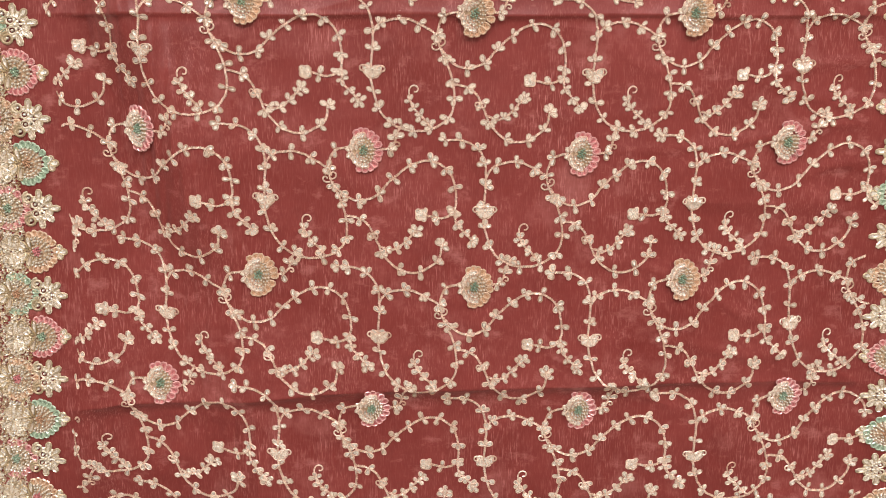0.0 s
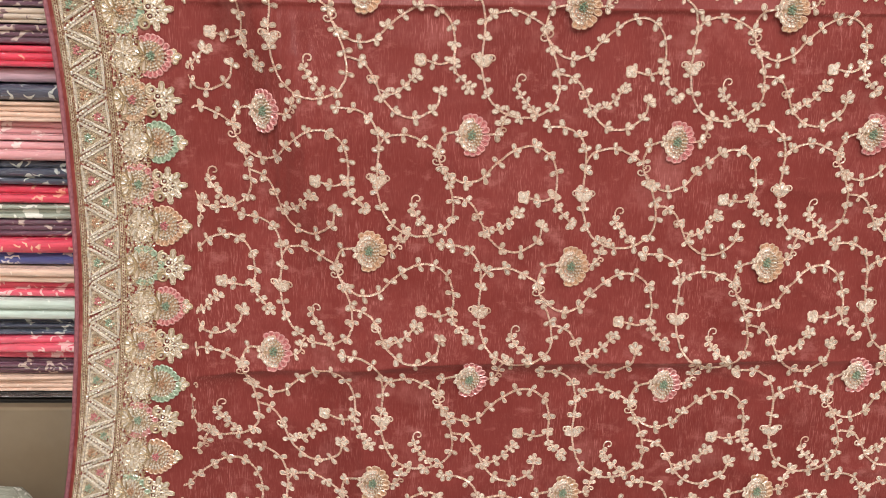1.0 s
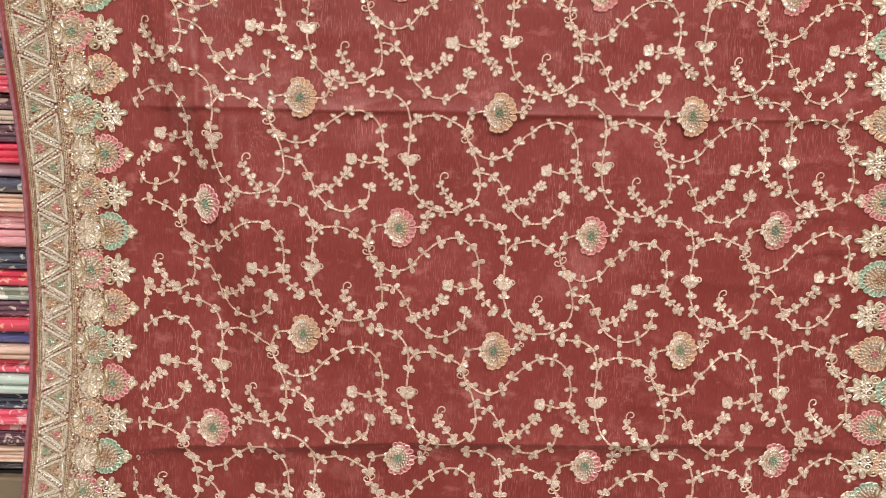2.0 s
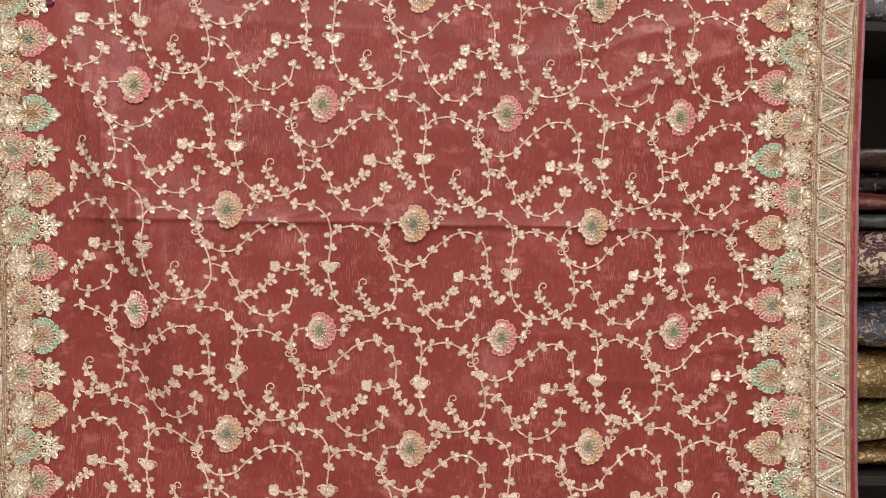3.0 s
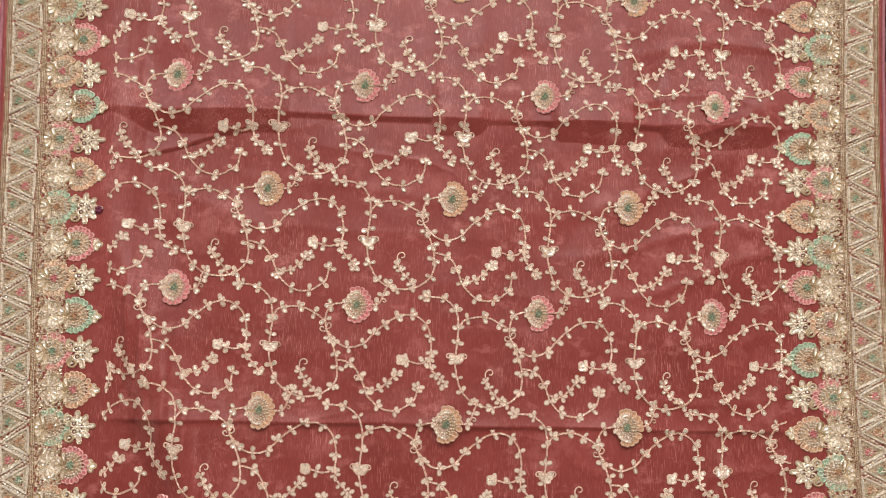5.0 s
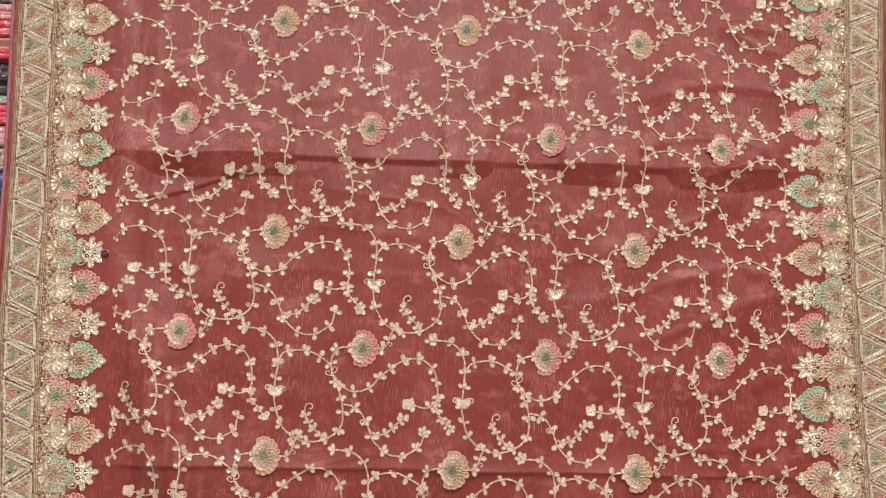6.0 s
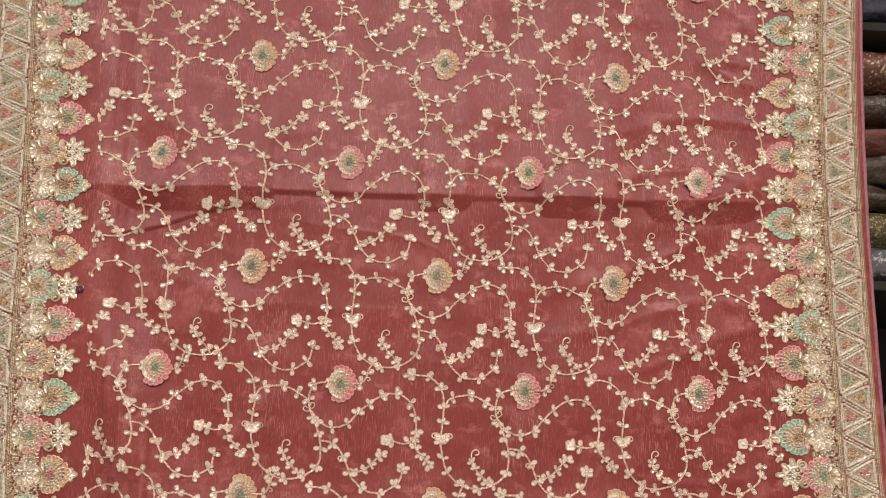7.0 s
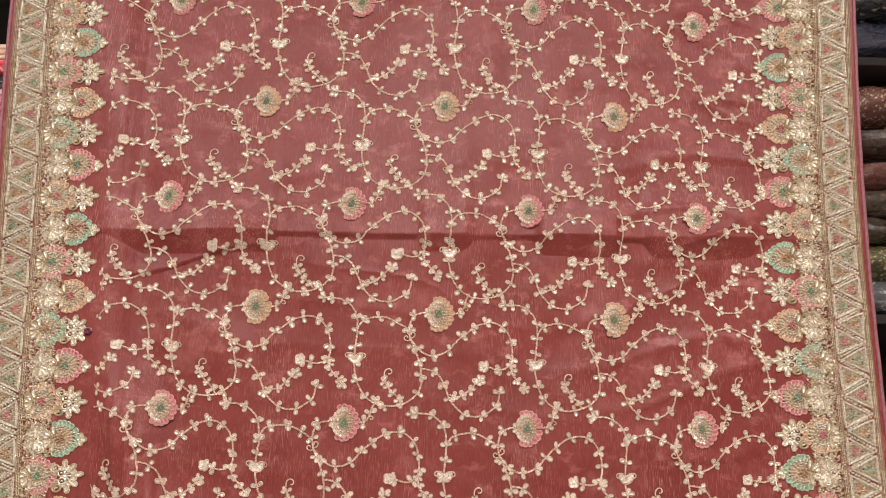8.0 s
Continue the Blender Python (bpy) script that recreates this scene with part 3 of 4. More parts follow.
def snowflake(side):
    """An openwork gold sprig that points into the field: five three-leaved arms over a pair of scrolls."""
    b, s = Build(), Build()

    def way(t):
        return t if side > 0 else math.pi - t

    for a, r0, length in ((0, 0.0070, 0.0100), (0.80, 0.0058, 0.0092), (-0.80, 0.0058, 0.0092), (1.50, 0.0066, 0.0098), (-1.50, 0.0066, 0.0098)):
        u, w = r0 * math.cos(a), r0 * math.sin(a)
        b.ink = 1
        b.line(flat, [(side * 0.2 * u, 0.2 * w), (side * u, w)], 0.0009, 0.0009)
        b.ink = 0
        b.looped(flat, side * u, w, way(a), length, 0.0043, 0.0008, 0.0022)
        for d in (-1.15, 1.15):
            b.looped(flat, side * u, w, way(a + d), length * 0.58, 0.0037, 0.0007, 0.0019)
        for q in (0.55, 1.0):
            s.bead(flat, side * u * q, w * q, 0.0013, 0.0032)
    for q in (-1, 1):
        b.ink = 1
        b.ring(flat, side * -0.0080, q * 0.0095, 0.0050, 0.0011, 1.4, math.pi / 2, 0.0014, 0.4, 16)
        b.ring(flat, side * -0.0030, q * 0.0040, 0.0032, 0.0010, 1.0, 0, 0.0014)
        b.ink = 0
        b.looped(flat, side * -0.0075, q * 0.0020, way(q * 2.2), 0.0080, 0.0044, 0.0008)
        for u, w, r in ((-0.0080, 0.0095, 0.0013), (-0.0030, 0.0040, 0.0013)):
            s.bead(flat, side * u, q * w, r, 0.0034)
    s.bead(flat, 0, 0, 0.0020, 0.0034)
    return b.mesh("sprig", LEAF, GOLD), s.mesh("beading", SILVER)


def scroll(side):
    """Paired gold scrolls and leaves at the foot of a flower."""
    b, s = Build(), Build()

    def way(t):
        return t if side > 0 else math.pi - t

    for q in (-1, 1):
        b.ink = 1
        b.ring(flat, side * 0.0040, q * 0.0125, 0.0055, 0.0009, 1.6, -q * 0.6, 0.0015, 0.35, 18)
        b.ring(flat, side * -0.0070, q * 0.0085, 0.0040, 0.0009, 1.4, q * 0.6, 0.0014, 0.4, 14)
        b.ink = 0
        for t, length in ((0.35, 0.015), (0.95, 0.015), (1.6, 0.013), (2.5, 0.012)):
            b.looped(flat, side * -0.002, q * 0.0016, way(q * t), length, 0.0054, 0.0008, 0.0022)
        for k in range(5):
            s.bead(flat, side * (-0.011 + 0.005 * k), q * (0.0185 - 0.0022 * k), 0.0014, 0.0030)
        b.rope(flat, [(side * -0.0150, q * 0.0030), (side * -0.002, q * 0.0200)], 0.0018, 0.002, 0.0018)
        s.bead(flat, side * 0.0040, q * 0.0125, 0.0019, 0.0034)
    for k in range(6):
        s.bead(flat, side * (-0.013 + 0.0045 * k), 0, 0.0015, 0.0032)
    return b.mesh("scroll", LEAF, GOLD), s.mesh("beading", SILVER)


def tip(side):
    b = Build()
    for t in (-1.0, 1.0, 0.0):
        b.looped(flat, side * -0.003, 0, t if side > 0 else math.pi - t, 0.0100 if t == 0 else 0.0082, 0.0056, 0.0008, 0.0020)
    b.bead(flat, side * -0.003, 0, 0.0016, 0.003)
    return b.mesh("tip", LEAF, DEEP)


def filling(side, pitch, width, seed, inner):
    """Small close-set stitches and sequins that cover the ground between the motifs."""
    rng = random.Random(seed)
    b = Build()
    if inner:
        for k in range(330):
            u, w = rng.uniform(-0.0235, 0.006) * width, rng.uniform(-0.5, 0.5) * pitch
            b.ink = rng.choice((0, 0, 1, 3))
            b.leaf(flat, side * u, w, rng.uniform(0, 6.3), rng.uniform(0.0032, 0.0056), 0.0021, rng.uniform(0.0009, 0.0018), 5)
        b.ink = 2
        for k in range(40):
            b.bead(flat, side * rng.uniform(-0.022, 0.006) * width, rng.uniform(-0.5, 0.5) * pitch, rng.uniform(0.0010, 0.0015), 0.0034, 5)
    else:
        b.ink = 1
        for k in range(420):
            b.ink = rng.choice((0, 1, 3))
            u, w = rng.uniform(-ZONE, ZONE) * 0.92, rng.uniform(-0.5, 0.5) * pitch
            b.leaf(flat, side * u, w, rng.uniform(0, 6.3), rng.uniform(0.0026, 0.0040), 0.0015, rng.uniform(0.0005, 0.0009), 5)
    return b.mesh("filling", GOLD, DEEP, SILVER, GROUND)


SILKS2 = {"pink": RUBY, "orange": ORANGE, "green": GREEN}
ORDER = ("pink", "orange", "green")


def border(side, edge, width, top, pitch):
    braids, zig = braid(side, pitch), zigzag(side, pitch)
    outers = {c: triangle(side, False, pitch, c) for c in ORDER}
    inners = {c: triangle(side, True, pitch, c) for c in ORDER}
    fans = {c: fan(side, c) for c in ORDER}
    flake, curls, point = snowflake(side), scroll(side), tip(side)
    fills = [(filling(side, pitch, 1.0, 40 + k, False), filling(side, pitch, 1.0, 60 + k, True)) for k in range(4)]
    rng = random.Random(9 + side)

    def lay(u, z, turn=0.0, wild=1.0):
        scale = width(z) / 0.125
        x = edge(z) + side * u * scale
        lean = math.atan2(edge(z + 0.02) - edge(z - 0.02), 0.04)
        return tilt_at(x + rng.uniform(-0.0006, 0.0006) * wild, z + rng.uniform(-0.0008, 0.0008) * wild, lean + turn + rng.uniform(-0.06, 0.06) * wild) @ Matrix.Diagonal((scale, 1, 1, 1))

    def motif(name, meshes, parts, m, label=""):
        ob = part(name, meshes[0], sari, m, label, "stuff" if name in ("sprig", "scroll") else "")
        for n, me in zip(parts, meshes[1:]):
            part(n, me, ob, kind="stuff")
        if len(meshes) > 4:
            for u, w, turn, h in meshes[4]:
                part("petal", meshes[3], ob, pose(u, -h, w, 0, -math.degrees(turn + rng.uniform(-0.15, 0.15)), 0))

    first = -int((TOP - 0.03 - top) / pitch)
    last = int((top - FOOT - 0.03) / pitch)
    for k in range(first, last + 1):
        z = top - pitch * k
        c = ORDER[k % 3]
        for u in (0.0084, 0.0503):
            part("braid", braids, sari, lay(u, z, 0, 0.1), "gold chain-stitch braid" if k == first else "", "stuff")
        for me, u in zip(fills[k % 4], (0.0294, 0.0770)):
            part("filling", me, sari, lay(u, z, 0, 0.1), kind="stuff")
        part("beading", zig, sari, lay(0.0294, z + 0.004, 0, 0.3), kind="stuff")
        motif("triangle_motif", outers[c], ("beading", "core"), lay(0.0290, z + 0.004), "pale gold triangle with %s silk centre" % c)
        c2 = {"green": "orange", "pink": "green", "orange": "pink"}[c]
        motif("triangle_motif", inners[c2], ("beading", "core"), lay(0.0298, z + 0.004 - pitch / 2), "pale gold triangle with %s silk centre" % c2)
        names = ("core", "beading")
        label = "fan-shaped border flower with %s petals" % {"pink": "pink", "orange": "peach", "green": "mint green"}[c]
        if k % 2 == 0:
            motif("fan_flower", fans[c], names, lay(0.0722, z), label)
            motif("sprig", flake, ("beading",), lay(0.1035, z) @ Matrix.Diagonal((1.22, 1, 1.16, 1)), "gold many-leaved sprig")
        else:
            motif("scroll", curls, ("beading",), lay(0.0715, z), "paired gold scrolls")
            motif("fan_flower", fans[c], names, lay(0.0965, z), label)
            part("tip", point, sari, lay(0.1195, z), "three cream leaves")
    # the rolled hem
    hem = Build()
    n = 240
    hem.tube([(edge(z) - side * 0.0012, relief(edge(z), z) + 0.0004 * math.sin(z * 90), z) for z in (FOOT + (TOP - FOOT) * k / n for k in range(n + 1))], 0.0026, 7)
    part("hem", hem.mesh("hem", PIPING, smooth=True), sari, label="rolled dusty maroon hem")


knot = Build()
for q in range(5):
    knot.bead(flat, 0.0028 * math.cos(q * 1.3), 0.0028 * math.sin(q * 1.3), 0.0026, 0.004)
PLUM = plain_material("plum_thread", (0.09, 0.006, 0.03), (0.14, 0.012, 0.05), 0.6, 200)
part("knot", knot.mesh("knot", PLUM), sari, tilt_at(-0.424, 1.464), "small dark plum thread knot")
border(1, edge_left, wide_left, 1.807, 0.0428)
border(-1, edge_right, wide_right, 1.801, 0.0443)

# ---------------------------------------------------------------- room
PLASTER = plain_material("wall_plaster", (0.62, 0.56, 0.48), (0.7, 0.65, 0.57), 0.8, 6)
TILE = plain_material("floor_stone", (0.30, 0.26, 0.22), (0.38, 0.34, 0.29), 0.4, 8)


def structure(name, lo, hi, material, label=""):
    return tagged(new(name, box_mesh(name, lo, hi, material)), label, kind="structure")


structure("floor", (-2.6, -3.2, -0.1), (2.6, 1.5, 0.0), TILE, "worn brown stone shop floor")
structure("ceiling", (-2.6, -3.2, 2.9), (2.6, 1.5, 3.0), PLASTER, "plain plaster ceiling")
structure("wall_north", (-2.6, 1.3, 0.0), (2.6, 1.5, 2.9), PLASTER, "plain plaster wall")
structure("wall_south", (-2.6, -3.2, 0.0), (2.6, -3.0, 2.9), PLASTER, "plain plaster wall")
structure("wall_west", (-2.6, -3.0, 0.0), (-2.4, 1.3, 2.9), PLASTER, "plain plaster wall")
structure("wall_east", (2.4, -3.0, 0.0), (2.6, 1.3, 2.9), PLASTER, "plain plaster wall")

LAMP_BODY = plain_material("lamp_housing", (0.7, 0.7, 0.7), (0.8, 0.8, 0.8), 0.4, 10)
GLOW, gt, gp = nodes_of("lamp_diffuser")
gp.inputs["Base Color"].default_value = (0.9, 0.9, 0.9, 1)
gp.inputs["Emission Color"].default_value = (1.0, 0.97, 0.98, 1)
gp.inputs["Emission Strength"].default_value = 6.0


def ceiling_light(x, y, watts, tint):
    ob = tagged(new("ceiling_light"), "assumed white square ceiling light panel, out of view", "ceiling light", "ceiling lights")
    ob.location = (x, y, 2.9)
    part("frame", box_mesh("frame", (-0.32, -0.32, -0.05), (0.32, 0.32, 0), LAMP_BODY, 0.01), ob)
    part("diffuser", box_mesh("diffuser", (-0.29, -0.29, -0.058), (0.29, 0.29, -0.052), GLOW), ob)
    lamp = bpy.data.lights.new("lamp", "AREA")
    lamp.shape, lamp.size, lamp.energy, lamp.color = "SQUARE", 0.56, watts, tint
    lo = part("lamp", lamp, ob, pose(0, 0, -0.065))
    return ob


# assumed panels, all out of view; number, watts and tints chosen for the sari's glints
COOL, WARM = (0.86, 0.95, 1.0), (1.0, 0.965, 0.95)
for x, y, watts, tint in ((-1.15, -1.3, 16, COOL), (0.15, -1.95, 36, WARM), (1.25, -1.25, 19, WARM), (-0.45, -2.4, 23, WARM)):
    ceiling_light(x, y, watts, tint)

# ---------------------------------------------------------------- shelves and goods beside the sari
WOOD = plain_material("dark_laminate", (0.010, 0.008, 0.006), (0.018, 0.013, 0.010), 0.7, 14, stretch=(1, 1, 8))
PANEL = plain_material("olive_brown_laminate", (0.17, 0.125, 0.080), (0.23, 0.175, 0.115), 0.16, 5, bump=0.12)


def goods_material(name, base, print_colour, amount, plastic=1.0, glitter=0.0, crumple=1.0):
    """Folded cloth under clear film: a print or brocade, and wrinkled gloss on top."""
    m, t, p = nodes_of(name)
    v = add(t, "ShaderNodeTexVoronoi", Scale=46.0)
    w = noisy(t, placed(t), 30, 3)
    mapped = placed(t, (1, 1, 1.6))
    warp = mixed(t, 0.12, mapped, w)
    t.links.new(warp, v.inputs["Vector"])
    fine = noisy(t, placed(t, (30, 30, 300)), 1.0, 3)
    c = mixed(t, ramp(t, fine, [(0.35, (0, 0, 0)), (0.75, (0.5, 0.5, 0.5))]), base, tuple(x * 0.45 for x in base))
    c = mixed(t, ramp(t, v.outputs["Distance"], [(amount - 0.06, (0.9, 0.9, 0.9)), (amount + 0.02, (0, 0, 0))]), c, print_colour)
    if glitter:
        g = add(t, "ShaderNodeTexVoronoi", Scale=260.0)
        t.links.new(placed(t), g.inputs["Vector"])
        c = mixed(t, ramp(t, g.outputs["Color"], [(0.72, (0, 0, 0)), (0.85, (glitter, glitter, glitter))]), c, (0.9, 0.72, 0.5))
    t.links.new(c, p.inputs["Base Color"])
    p.inputs["Roughness"].default_value = 0.55
    p.inputs["Coat Weight"].default_value = plastic
    p.inputs["Coat IOR"].default_value = 1.75
    p.inputs["Coat Roughness"].default_value = 0.09
    b = add(t, "ShaderNodeBump", Strength=1.0, Distance=0.022)
    t.links.new(noisy(t, placed(t, (9 * crumple, 30, 80 / crumple)), 1.5, 4, 0.65), b.inputs["Height"])
    t.links.new(b.outputs[0], p.inputs["Coat Normal"])
    bumped(t, p, fine, 0.4, 0.002)
    return m


GOODS = {
    "peach": goods_material("peach_silk", (0.88, 0.60, 0.46), (0.95, 0.80, 0.68), 0.12),
    "plum": goods_material("plum_print", (0.12, 0.035, 0.07), (0.60, 0.46, 0.40), 0.34),
    "rose": goods_material("rose_brocade", (0.84, 0.085, 0.15), (0.94, 0.55, 0.55), 0.36),
    "red": goods_material("red_silk", (0.80, 0.030, 0.085), (0.90, 0.42, 0.30), 0.24),
    "navy": goods_material("navy_print", (0.035, 0.045, 0.085), (0.55, 0.58, 0.55), 0.34),
    "mint": goods_material("mint_silk", (0.62, 0.74, 0.66), (0.80, 0.87, 0.80), 0.12),
    "blue": goods_material("blue_silver_print", (0.05, 0.085, 0.36), (0.85, 0.87, 0.90), 0.40),
    "silver": goods_material("silver_green_brocade", (0.40, 0.43, 0.35), (0.92, 0.92, 0.84), 0.42),
    "pink": goods_material("dusty_pink_silk", (0.82, 0.38, 0.40), (0.94, 0.74, 0.71), 0.30),
    "lilac": goods_material("lilac_silk", (0.76, 0.50, 0.60), (0.88, 0.70, 0.74), 0.15),
    "beige": goods_material("beige_print", (0.68, 0.54, 0.42), (0.20, 0.10, 0.12), 0.36),
    "black": goods_material("black_print", (0.016, 0.016, 0.022), (0.55, 0.48, 0.34), 0.22, crumple=2.5),
    "magenta": goods_material("magenta_silk", (0.66, 0.03, 0.24), (0.8, 0.4, 0.5), 0.12),
    "copper": goods_material("copper_glitter", (0.20, 0.055, 0.036), (0.34, 0.12, 0.09), 0.2, 1.0, 0.8, 3.0),
    "brown": goods_material("brown_silk", (0.060, 0.034, 0.020), (0.13, 0.085, 0.055), 0.25, crumple=3.0),
    "gold": goods_material("gold_brocade", (0.20, 0.115, 0.028), (0.48, 0.34, 0.12), 0.36, 0.6, 0.7, 2.5),
    "grey": goods_material("grey_silk", (0.055, 0.053, 0.055), (0.17, 0.165, 0.16), 0.25, crumple=3.0),
    "film": goods_material("dark_blue_film", (0.010, 0.013, 0.045), (0.05, 0.06, 0.12), 0.2, crumple=3.0),
    "rust": goods_material("rust_silk", (0.16, 0.030, 0.018), (0.24, 0.10, 0.06), 0.25, crumple=3.0),
    "floral": goods_material("floral_brocade", (0.075, 0.008, 0.028), (0.56, 0.45, 0.29), 0.42, 1.0, 0.4, 2.5),
    "olive": goods_material("olive_gold_brocade", (0.105, 0.088, 0.022), (0.34, 0.28, 0.09), 0.34, 0.8, 0.5, 2.5),
    "navyflower": goods_material("navy_gold_flower_print", (0.012, 0.015, 0.038), (0.42, 0.30, 0.11), 0.30, 1.0, 0.2, 2.5),
    "teal": goods_material("teal_grey_silk", (0.045, 0.066, 0.072), (0.09, 0.12, 0.12), 0.2, crumple=2.5),
    # the pale print here paints the film's highlights over dark cloth
    "foil": goods_material("crumpled_clear_film", (0.10, 0.10, 0.11), (0.50, 0.50, 0.53), 0.34, crumple=3.0),
}
WORDS = {"peach": "peach silk", "plum": "dark plum printed cloth", "rose": "rose red brocade", "red": "bright red silk", "navy": "navy printed cloth",
         "mint": "pale mint silk", "blue": "blue and silver printed cloth", "silver": "silver green brocade", "pink": "dusty pink silk", "lilac": "lilac silk",
         "beige": "beige printed cloth", "black": "black printed cloth", "magenta": "magenta silk", "copper": "glittering copper cloth", "brown": "brown silk",
         "gold": "gold brocade", "grey": "grey silk", "film": "dark blue cloth in film", "rust": "rust silk",
         "floral": "cream floral brocade", "olive": "olive gold brocade",
         "navyflower": "navy cloth with gold flowers", "teal": "teal grey silk", "foil": "dark grey cloth in crumpled film with painted pale highlights"}


def folded(name, kind, x0, x1, y0, y1, z0, z1, layers, seed, group, where):
    """A cloth folded flat into a packet: rounded folds at the front, layers one over the other, a little uneven."""
    rng = random.Random(seed)
    bm = bmesh.new()
    nx, per = 20, 6
    wob = [rng.uniform(-0.008, 0.004) for k in range(layers)]
    cut = [0.0]
    for k in range(layers):
        cut.append(cut[-1] + rng.uniform(0.7, 1.3))
    cut = [q / cut[-1] for q in cut]
    lift = rng.uniform(-0.5, 0.5)
    rows = []
    for a in range(nx + 1):
        t = a / nx
        x = x0 + (x1 - x0) * t
        ring = [(x, y1, z0)]
        for k in range(layers):
            b0, b1 = z0 + (z1 - z0) * cut[k], z0 + (z1 - z0) * cut[k + 1]
            r = (b1 - b0) / 2
            wave = 0.005 * noise.noise((x * 8, seed * 3.3 + k, 0.0)) + 0.0015 * noise.noise((x * 40, seed * 3.3 + k, 0.0)) + wob[k] + lift * 0.012 * (t - 0.5)
            for q in range(per + 1):
                g = -math.pi / 2 + math.pi * q / per
                ring.append((x, y0 + r + wave - r * math.cos(g) * 0.95, (b0 + b1) / 2 + r * 0.97 * math.sin(g) + 0.0009 * noise.noise((x * 14, seed * 1.7, k)) * (1 - abs(math.sin(g)))))
        ring.append((x, y1, z1))
        rows.append([bm.verts.new(p) for p in ring])
    for r0, r1 in zip(rows, rows[1:]):
        m = len(r0)
        for k in range(m):
            bm.faces.new((r0[k], r0[(k + 1) % m], r1[(k + 1) % m], r1[k]))
    bm.faces.new(rows[0][::-1])
    bm.faces.new(rows[-1])
    bmesh.ops.recalc_face_normals(bm, faces=bm.faces[:])
    for f in bm.faces:
        f.smooth = len(f.verts) == 4
    me = bpy.data.meshes.new(name)
    bm.to_mesh(me)
    bm.free()
    me.materials.append(GOODS[kind])
    return tagged(new(name, me), "folded %s in film, %s" % (WORDS[kind], where), "folded cloth", group)


def bundle(kind, x0, x1, y0, y1, z0, z1, seed, group):
    """A plump rolled or stuffed bundle of cloth, its film drawn into puckers."""
    rng = random.Random(seed)
    bm = bmesh.new()
    nx, nr = 44, 24
    rows = []
    for a in range(nx + 1):
        t = a / nx
        end = min(1.0, (min(t, 1 - t) / 0.09)) ** 0.5 if 0 < t < 1 else 0.12
        ring = []
        for k in range(nr):
            g = 2 * math.pi * k / nr
            c, s_ = math.cos(g), math.sin(g)
            p = 0.72
            cy, cz = math.copysign(abs(c) ** p, c), math.copysign(abs(s_) ** p, s_)
            n = 1 + 0.22 * noise.noise((t * 7, c * 1.3 + seed, s_ * 1.3)) + 0.11 * noise.noise((t * 19, c * 4 + seed, s_ * 4))
            zz = max(-0.5, min(0.5, 0.5 * cz * end * n))
            ring.append(bm.verts.new((x0 + (x1 - x0) * t, (y0 + y1) / 2 + (y1 - y0) / 2 * cy * end * n, z0 + (z1 - z0) * (0.5 + zz))))
        rows.append(ring)
    for r0, r1 in zip(rows, rows[1:]):
        for k in range(nr):
            bm.faces.new((r0[k], r0[(k + 1) % nr], r1[(k + 1) % nr], r1[k]))
    bm.faces.new(rows[0][::-1])
    bm.faces.new(rows[-1])
    bmesh.ops.recalc_face_normals(bm, faces=bm.faces[:])
    for f in bm.faces:
        f.smooth = True
    me = bpy.data.meshes.new("fabric_roll")
    bm.to_mesh(me)
    bm.free()
    me.materials.append(GOODS[kind])
    return tagged(new("fabric_roll", me), "plump roll of %s on dark shelf" % WORDS[kind], "fabric roll", group)


def shelf_unit(x0, x1, y0, y1, boards, label, top=2.85):
    ob = tagged(new("shelf_unit"), label, "shelf unit")
    for x in (x0, x1 - 0.02):
        part("side_panel", box_mesh("side_panel", (x, y0, 0), (x + 0.02, y1, top), WOOD, 0.002), ob)
    part("back_panel", box_mesh("back_panel", (x0 + 0.02, y1 - 0.015, 0), (x1 - 0.02, y1, top), WOOD), ob)
    for z in boards:
        part("shelf", box_mesh("shelf", (x0 + 0.021, y0 + 0.004, z - 0.018), (x1 - 0.021, y1 - 0.016, z), WOOD, 0.002), ob)
    return ob


def pile(x0, x1, y0, y1, z, items, seed, group, where, swell=1.0):
    rng = random.Random(seed)
    for k, (kind, mm) in enumerate(items):
        high = mm * swell / 1000
        folded("folded_cloth", kind, x0 + rng.uniform(0, 0.015), x1 - rng.uniform(0, 0.02), y0 + rng.uniform(-0.006, 0.008), y1, z, z + high - 0.0012,
               rng.choice((2, 3, 3, 4)) if mm > 17 else rng.choice((1, 2, 3)), seed * 50 + k, group, where)
        z += high
    return z


# the shelf with flat packets
LOW = (("grey", 6), ("peach", 19), ("plum", 19), ("rose", 27), ("navy", 18), ("mint", 24), ("rose", 17), ("peach", 17), ("blue", 15), ("red", 17), ("plum", 18), ("silver", 16),
       ("red", 19), ("navy", 26), ("pink", 20), ("pink", 19), ("peach", 21), ("navy", 17), ("lilac", 16), ("red", 22), ("plum", 20), ("beige", 16), ("plum", 18),
       ("rose", 20), ("beige", 18), ("navy", 20), ("peach", 18), ("red", 20), ("silver", 18), ("plum", 20))
HIGH = (("grey", 26), ("red", 26), ("magenta", 14), ("black", 24), ("blue", 30), ("beige", 31), ("pink", 30), ("red", 28), ("silver", 15), ("black", 45), ("red", 18),
        ("peach", 16), ("rose", 24), ("pink", 24), ("black", 20), ("red", 26), ("peach", 24))
shelf_unit(-1.16, -0.40, 0.040, 0.42, (0.776, 1.462, 2.20), "dark laminate shelf unit with piles of packets")
pile(-1.10, -0.43, 0.046, 0.38, 0.7765, LOW, 3, "packets on the lower shelf", "piled on shelf", 1.06)
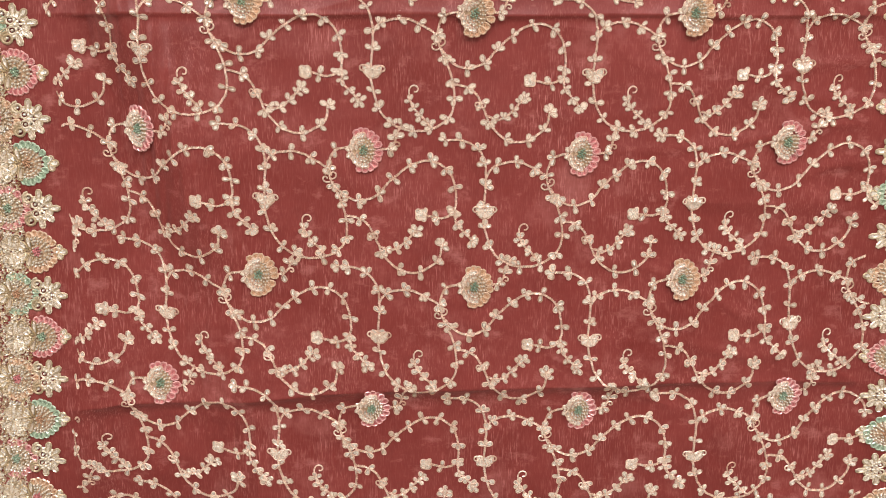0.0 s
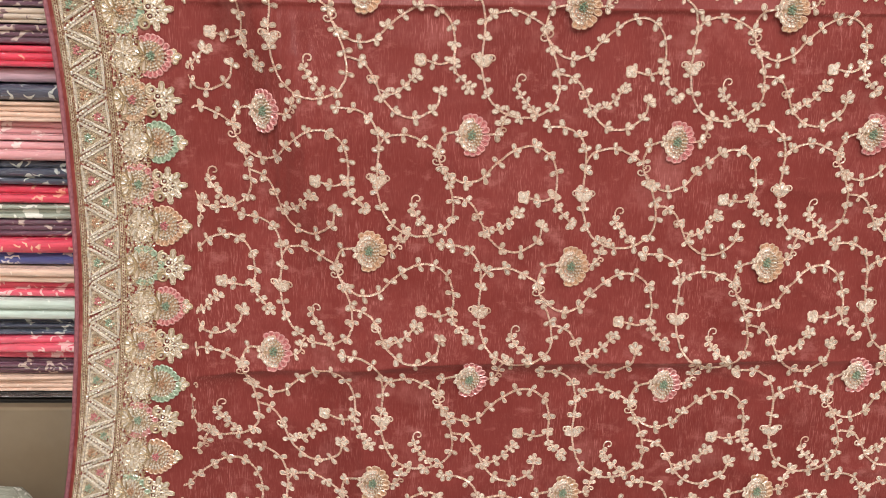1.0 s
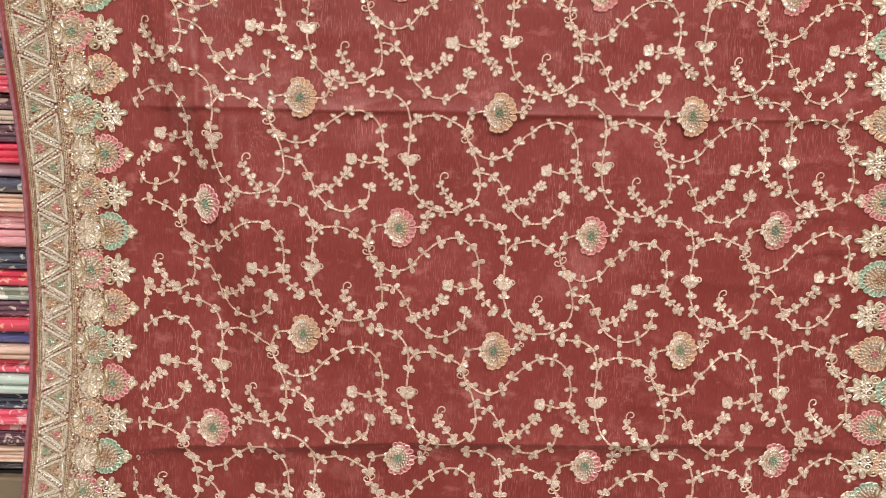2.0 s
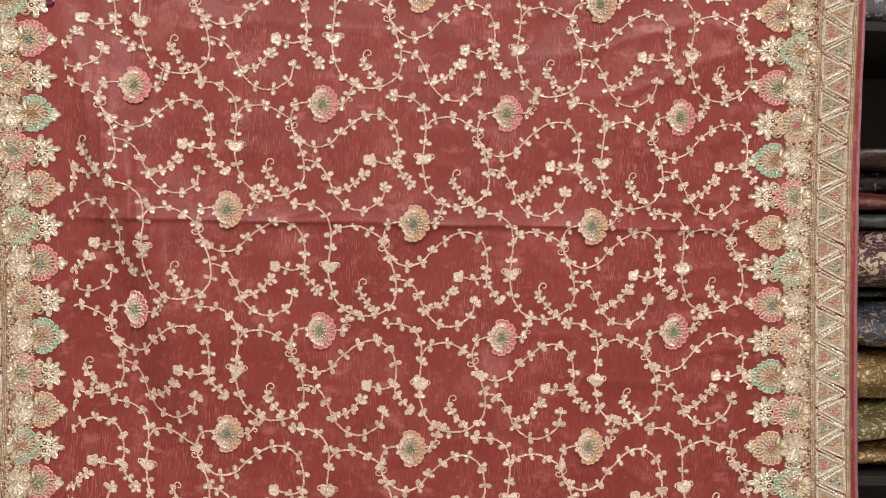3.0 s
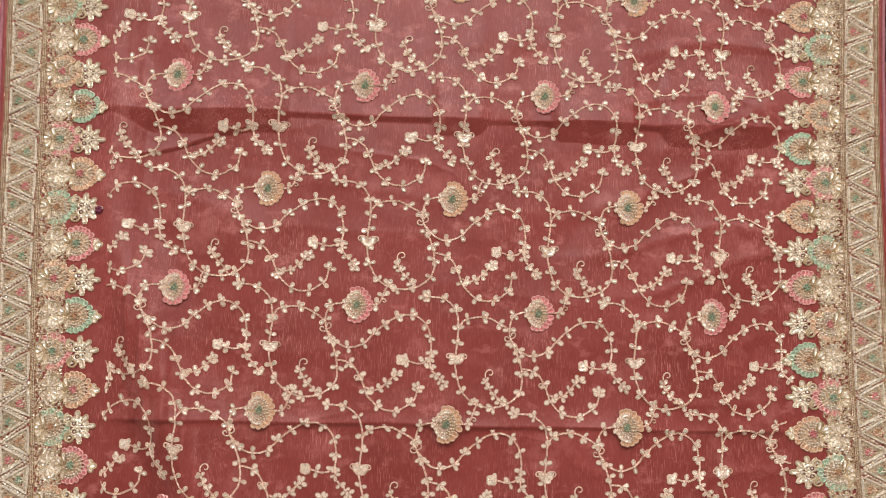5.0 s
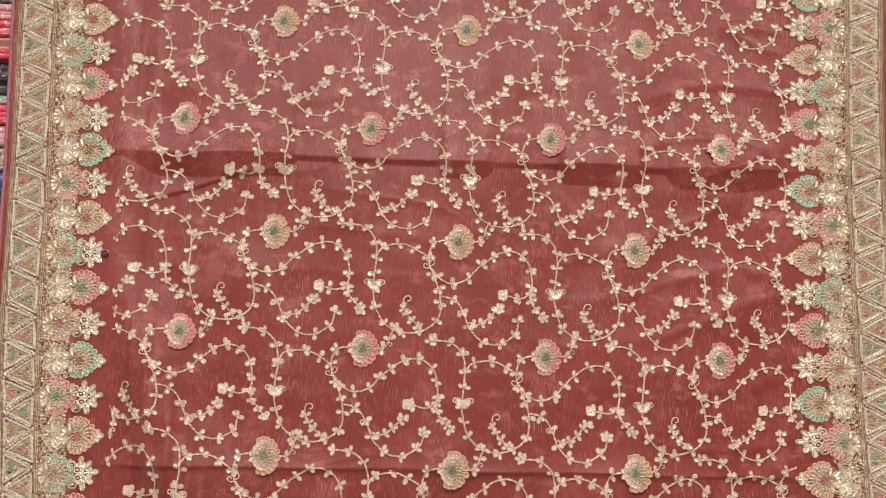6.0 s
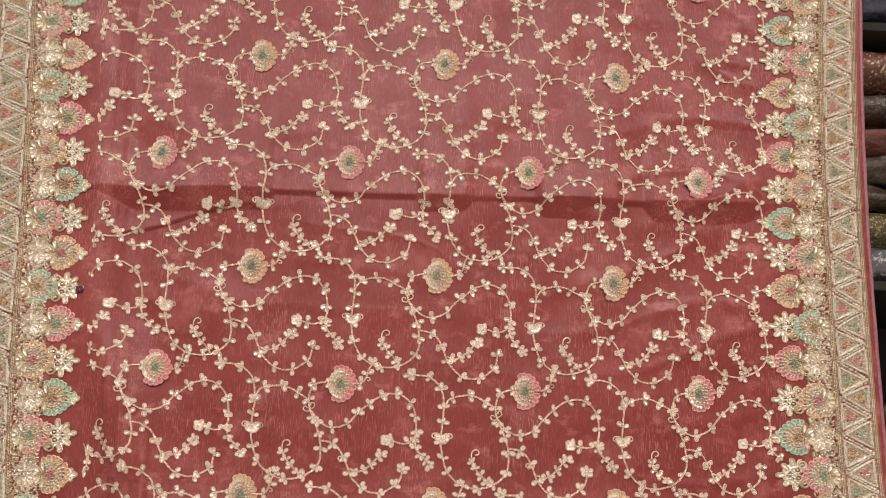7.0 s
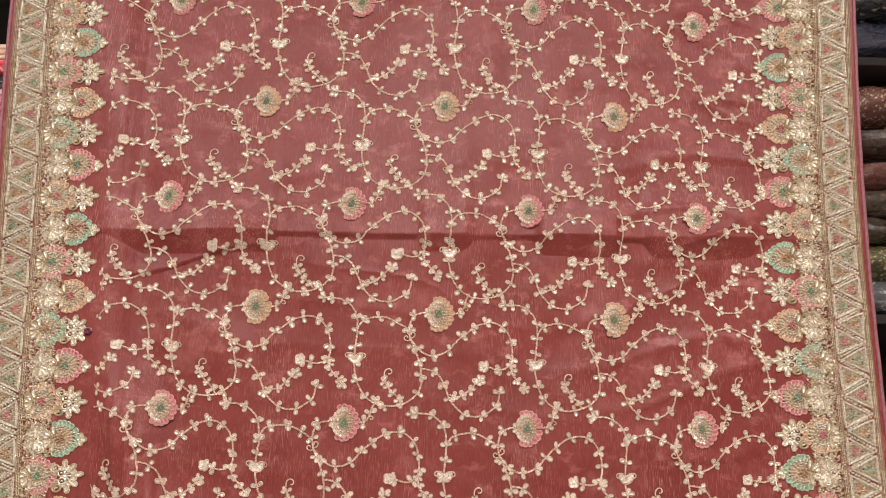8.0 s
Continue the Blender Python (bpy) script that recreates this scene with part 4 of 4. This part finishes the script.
pile(-1.10, -0.43, 0.046, 0.38, 1.4625, HIGH, 4, "packets on the upper shelf", "piled on shelf")
cabinet = tagged(new("floor_cabinet"), "olive brown laminate cabinet below the packet shelf", "cabinet")
part("door", box_mesh("door", (-1.13, 0.024, 0.06), (-0.42, 0.041, 0.774), PANEL, 0.003), cabinet)
part("plinth", box_mesh("plinth", (-1.13, 0.032, 0.0), (-0.42, 0.041, 0.059), WOOD), cabinet)
stool = tagged(new("stool"), "low dark wooden stool with plastic-wrapped rolls", "stool")
part("seat", box_mesh("seat", (-1.05, -0.26, 0.55), (-0.58, 0.0, 0.58), WOOD, 0.006), stool)
for x in (-1.03, -0.63):
    for y in (-0.24, -0.05):
        part("leg", box_mesh("leg", (x, y, 0.0), (x + 0.03, y + 0.03, 0.549), WOOD, 0.004), stool)
bundle("grey", -1.03, -0.555, -0.22, -0.005, 0.581, 0.650, 71, "rolls on the stool")
bundle("silver", -1.00, -0.553, -0.19, -0.005, 0.650, 0.708, 72, "rolls on the stool")

# the deep shelf with bundles and rolls
shelf_unit(0.62, 1.62, 0.45, 0.92, (0.80, 1.605, 2.112), "deep dark shelf unit with cloth bundles")
for kind, z0, z1, front in (("gold", 0.801, 0.850, 0.47), ("olive", 0.850, 0.922, 0.46), ("gold", 0.922, 1.014, 0.47), ("navyflower", 1.014, 1.106, 0.48), ("black", 1.106, 1.128, 0.56),
                            ("floral", 1.128, 1.238, 0.46), ("teal", 1.238, 1.270, 0.49), ("rust", 1.270, 1.312, 0.54), ("black", 1.312, 1.356, 0.60), ("brown", 1.356, 1.398, 0.52),
                            ("foil", 1.606, 1.682, 0.48), ("olive", 1.682, 1.762, 0.49), ("brown", 1.762, 1.812, 0.50), ("brown", 1.812, 1.868, 0.48), ("rust", 1.868, 1.930, 0.50),
                            ("brown", 1.930, 1.996, 0.48), ("copper", 1.996, 2.090, 0.47), ("black", 2.113, 2.138, 0.60), ("film", 2.138, 2.240, 0.49), ("black", 2.240, 2.300, 0.50)):
    bundle(kind, 0.66, 1.42, front, 0.86, z0, z1, int(z0 * 1000), "bundles on the deep shelf")

# what the sari hangs on
rail = tagged(new("hanging_rail"), "round wooden rail hung from the ceiling on cords", "rail")
rod = Build()
rod.tube([(-0.80 + 1.6 * k / 8, 0.028, TOP) for k in range(9)], 0.0265, 16)
part("rod", rod.mesh("rod", WOOD, smooth=True), rail)
for x in (-0.74, 0.74):
    cord = Build()
    cord.tube([(x, 0.028, TOP + 0.02), (x, 0.028, 2.9)], 0.004, 6)
    part("cord", cord.mesh("cord", PIPING), rail)
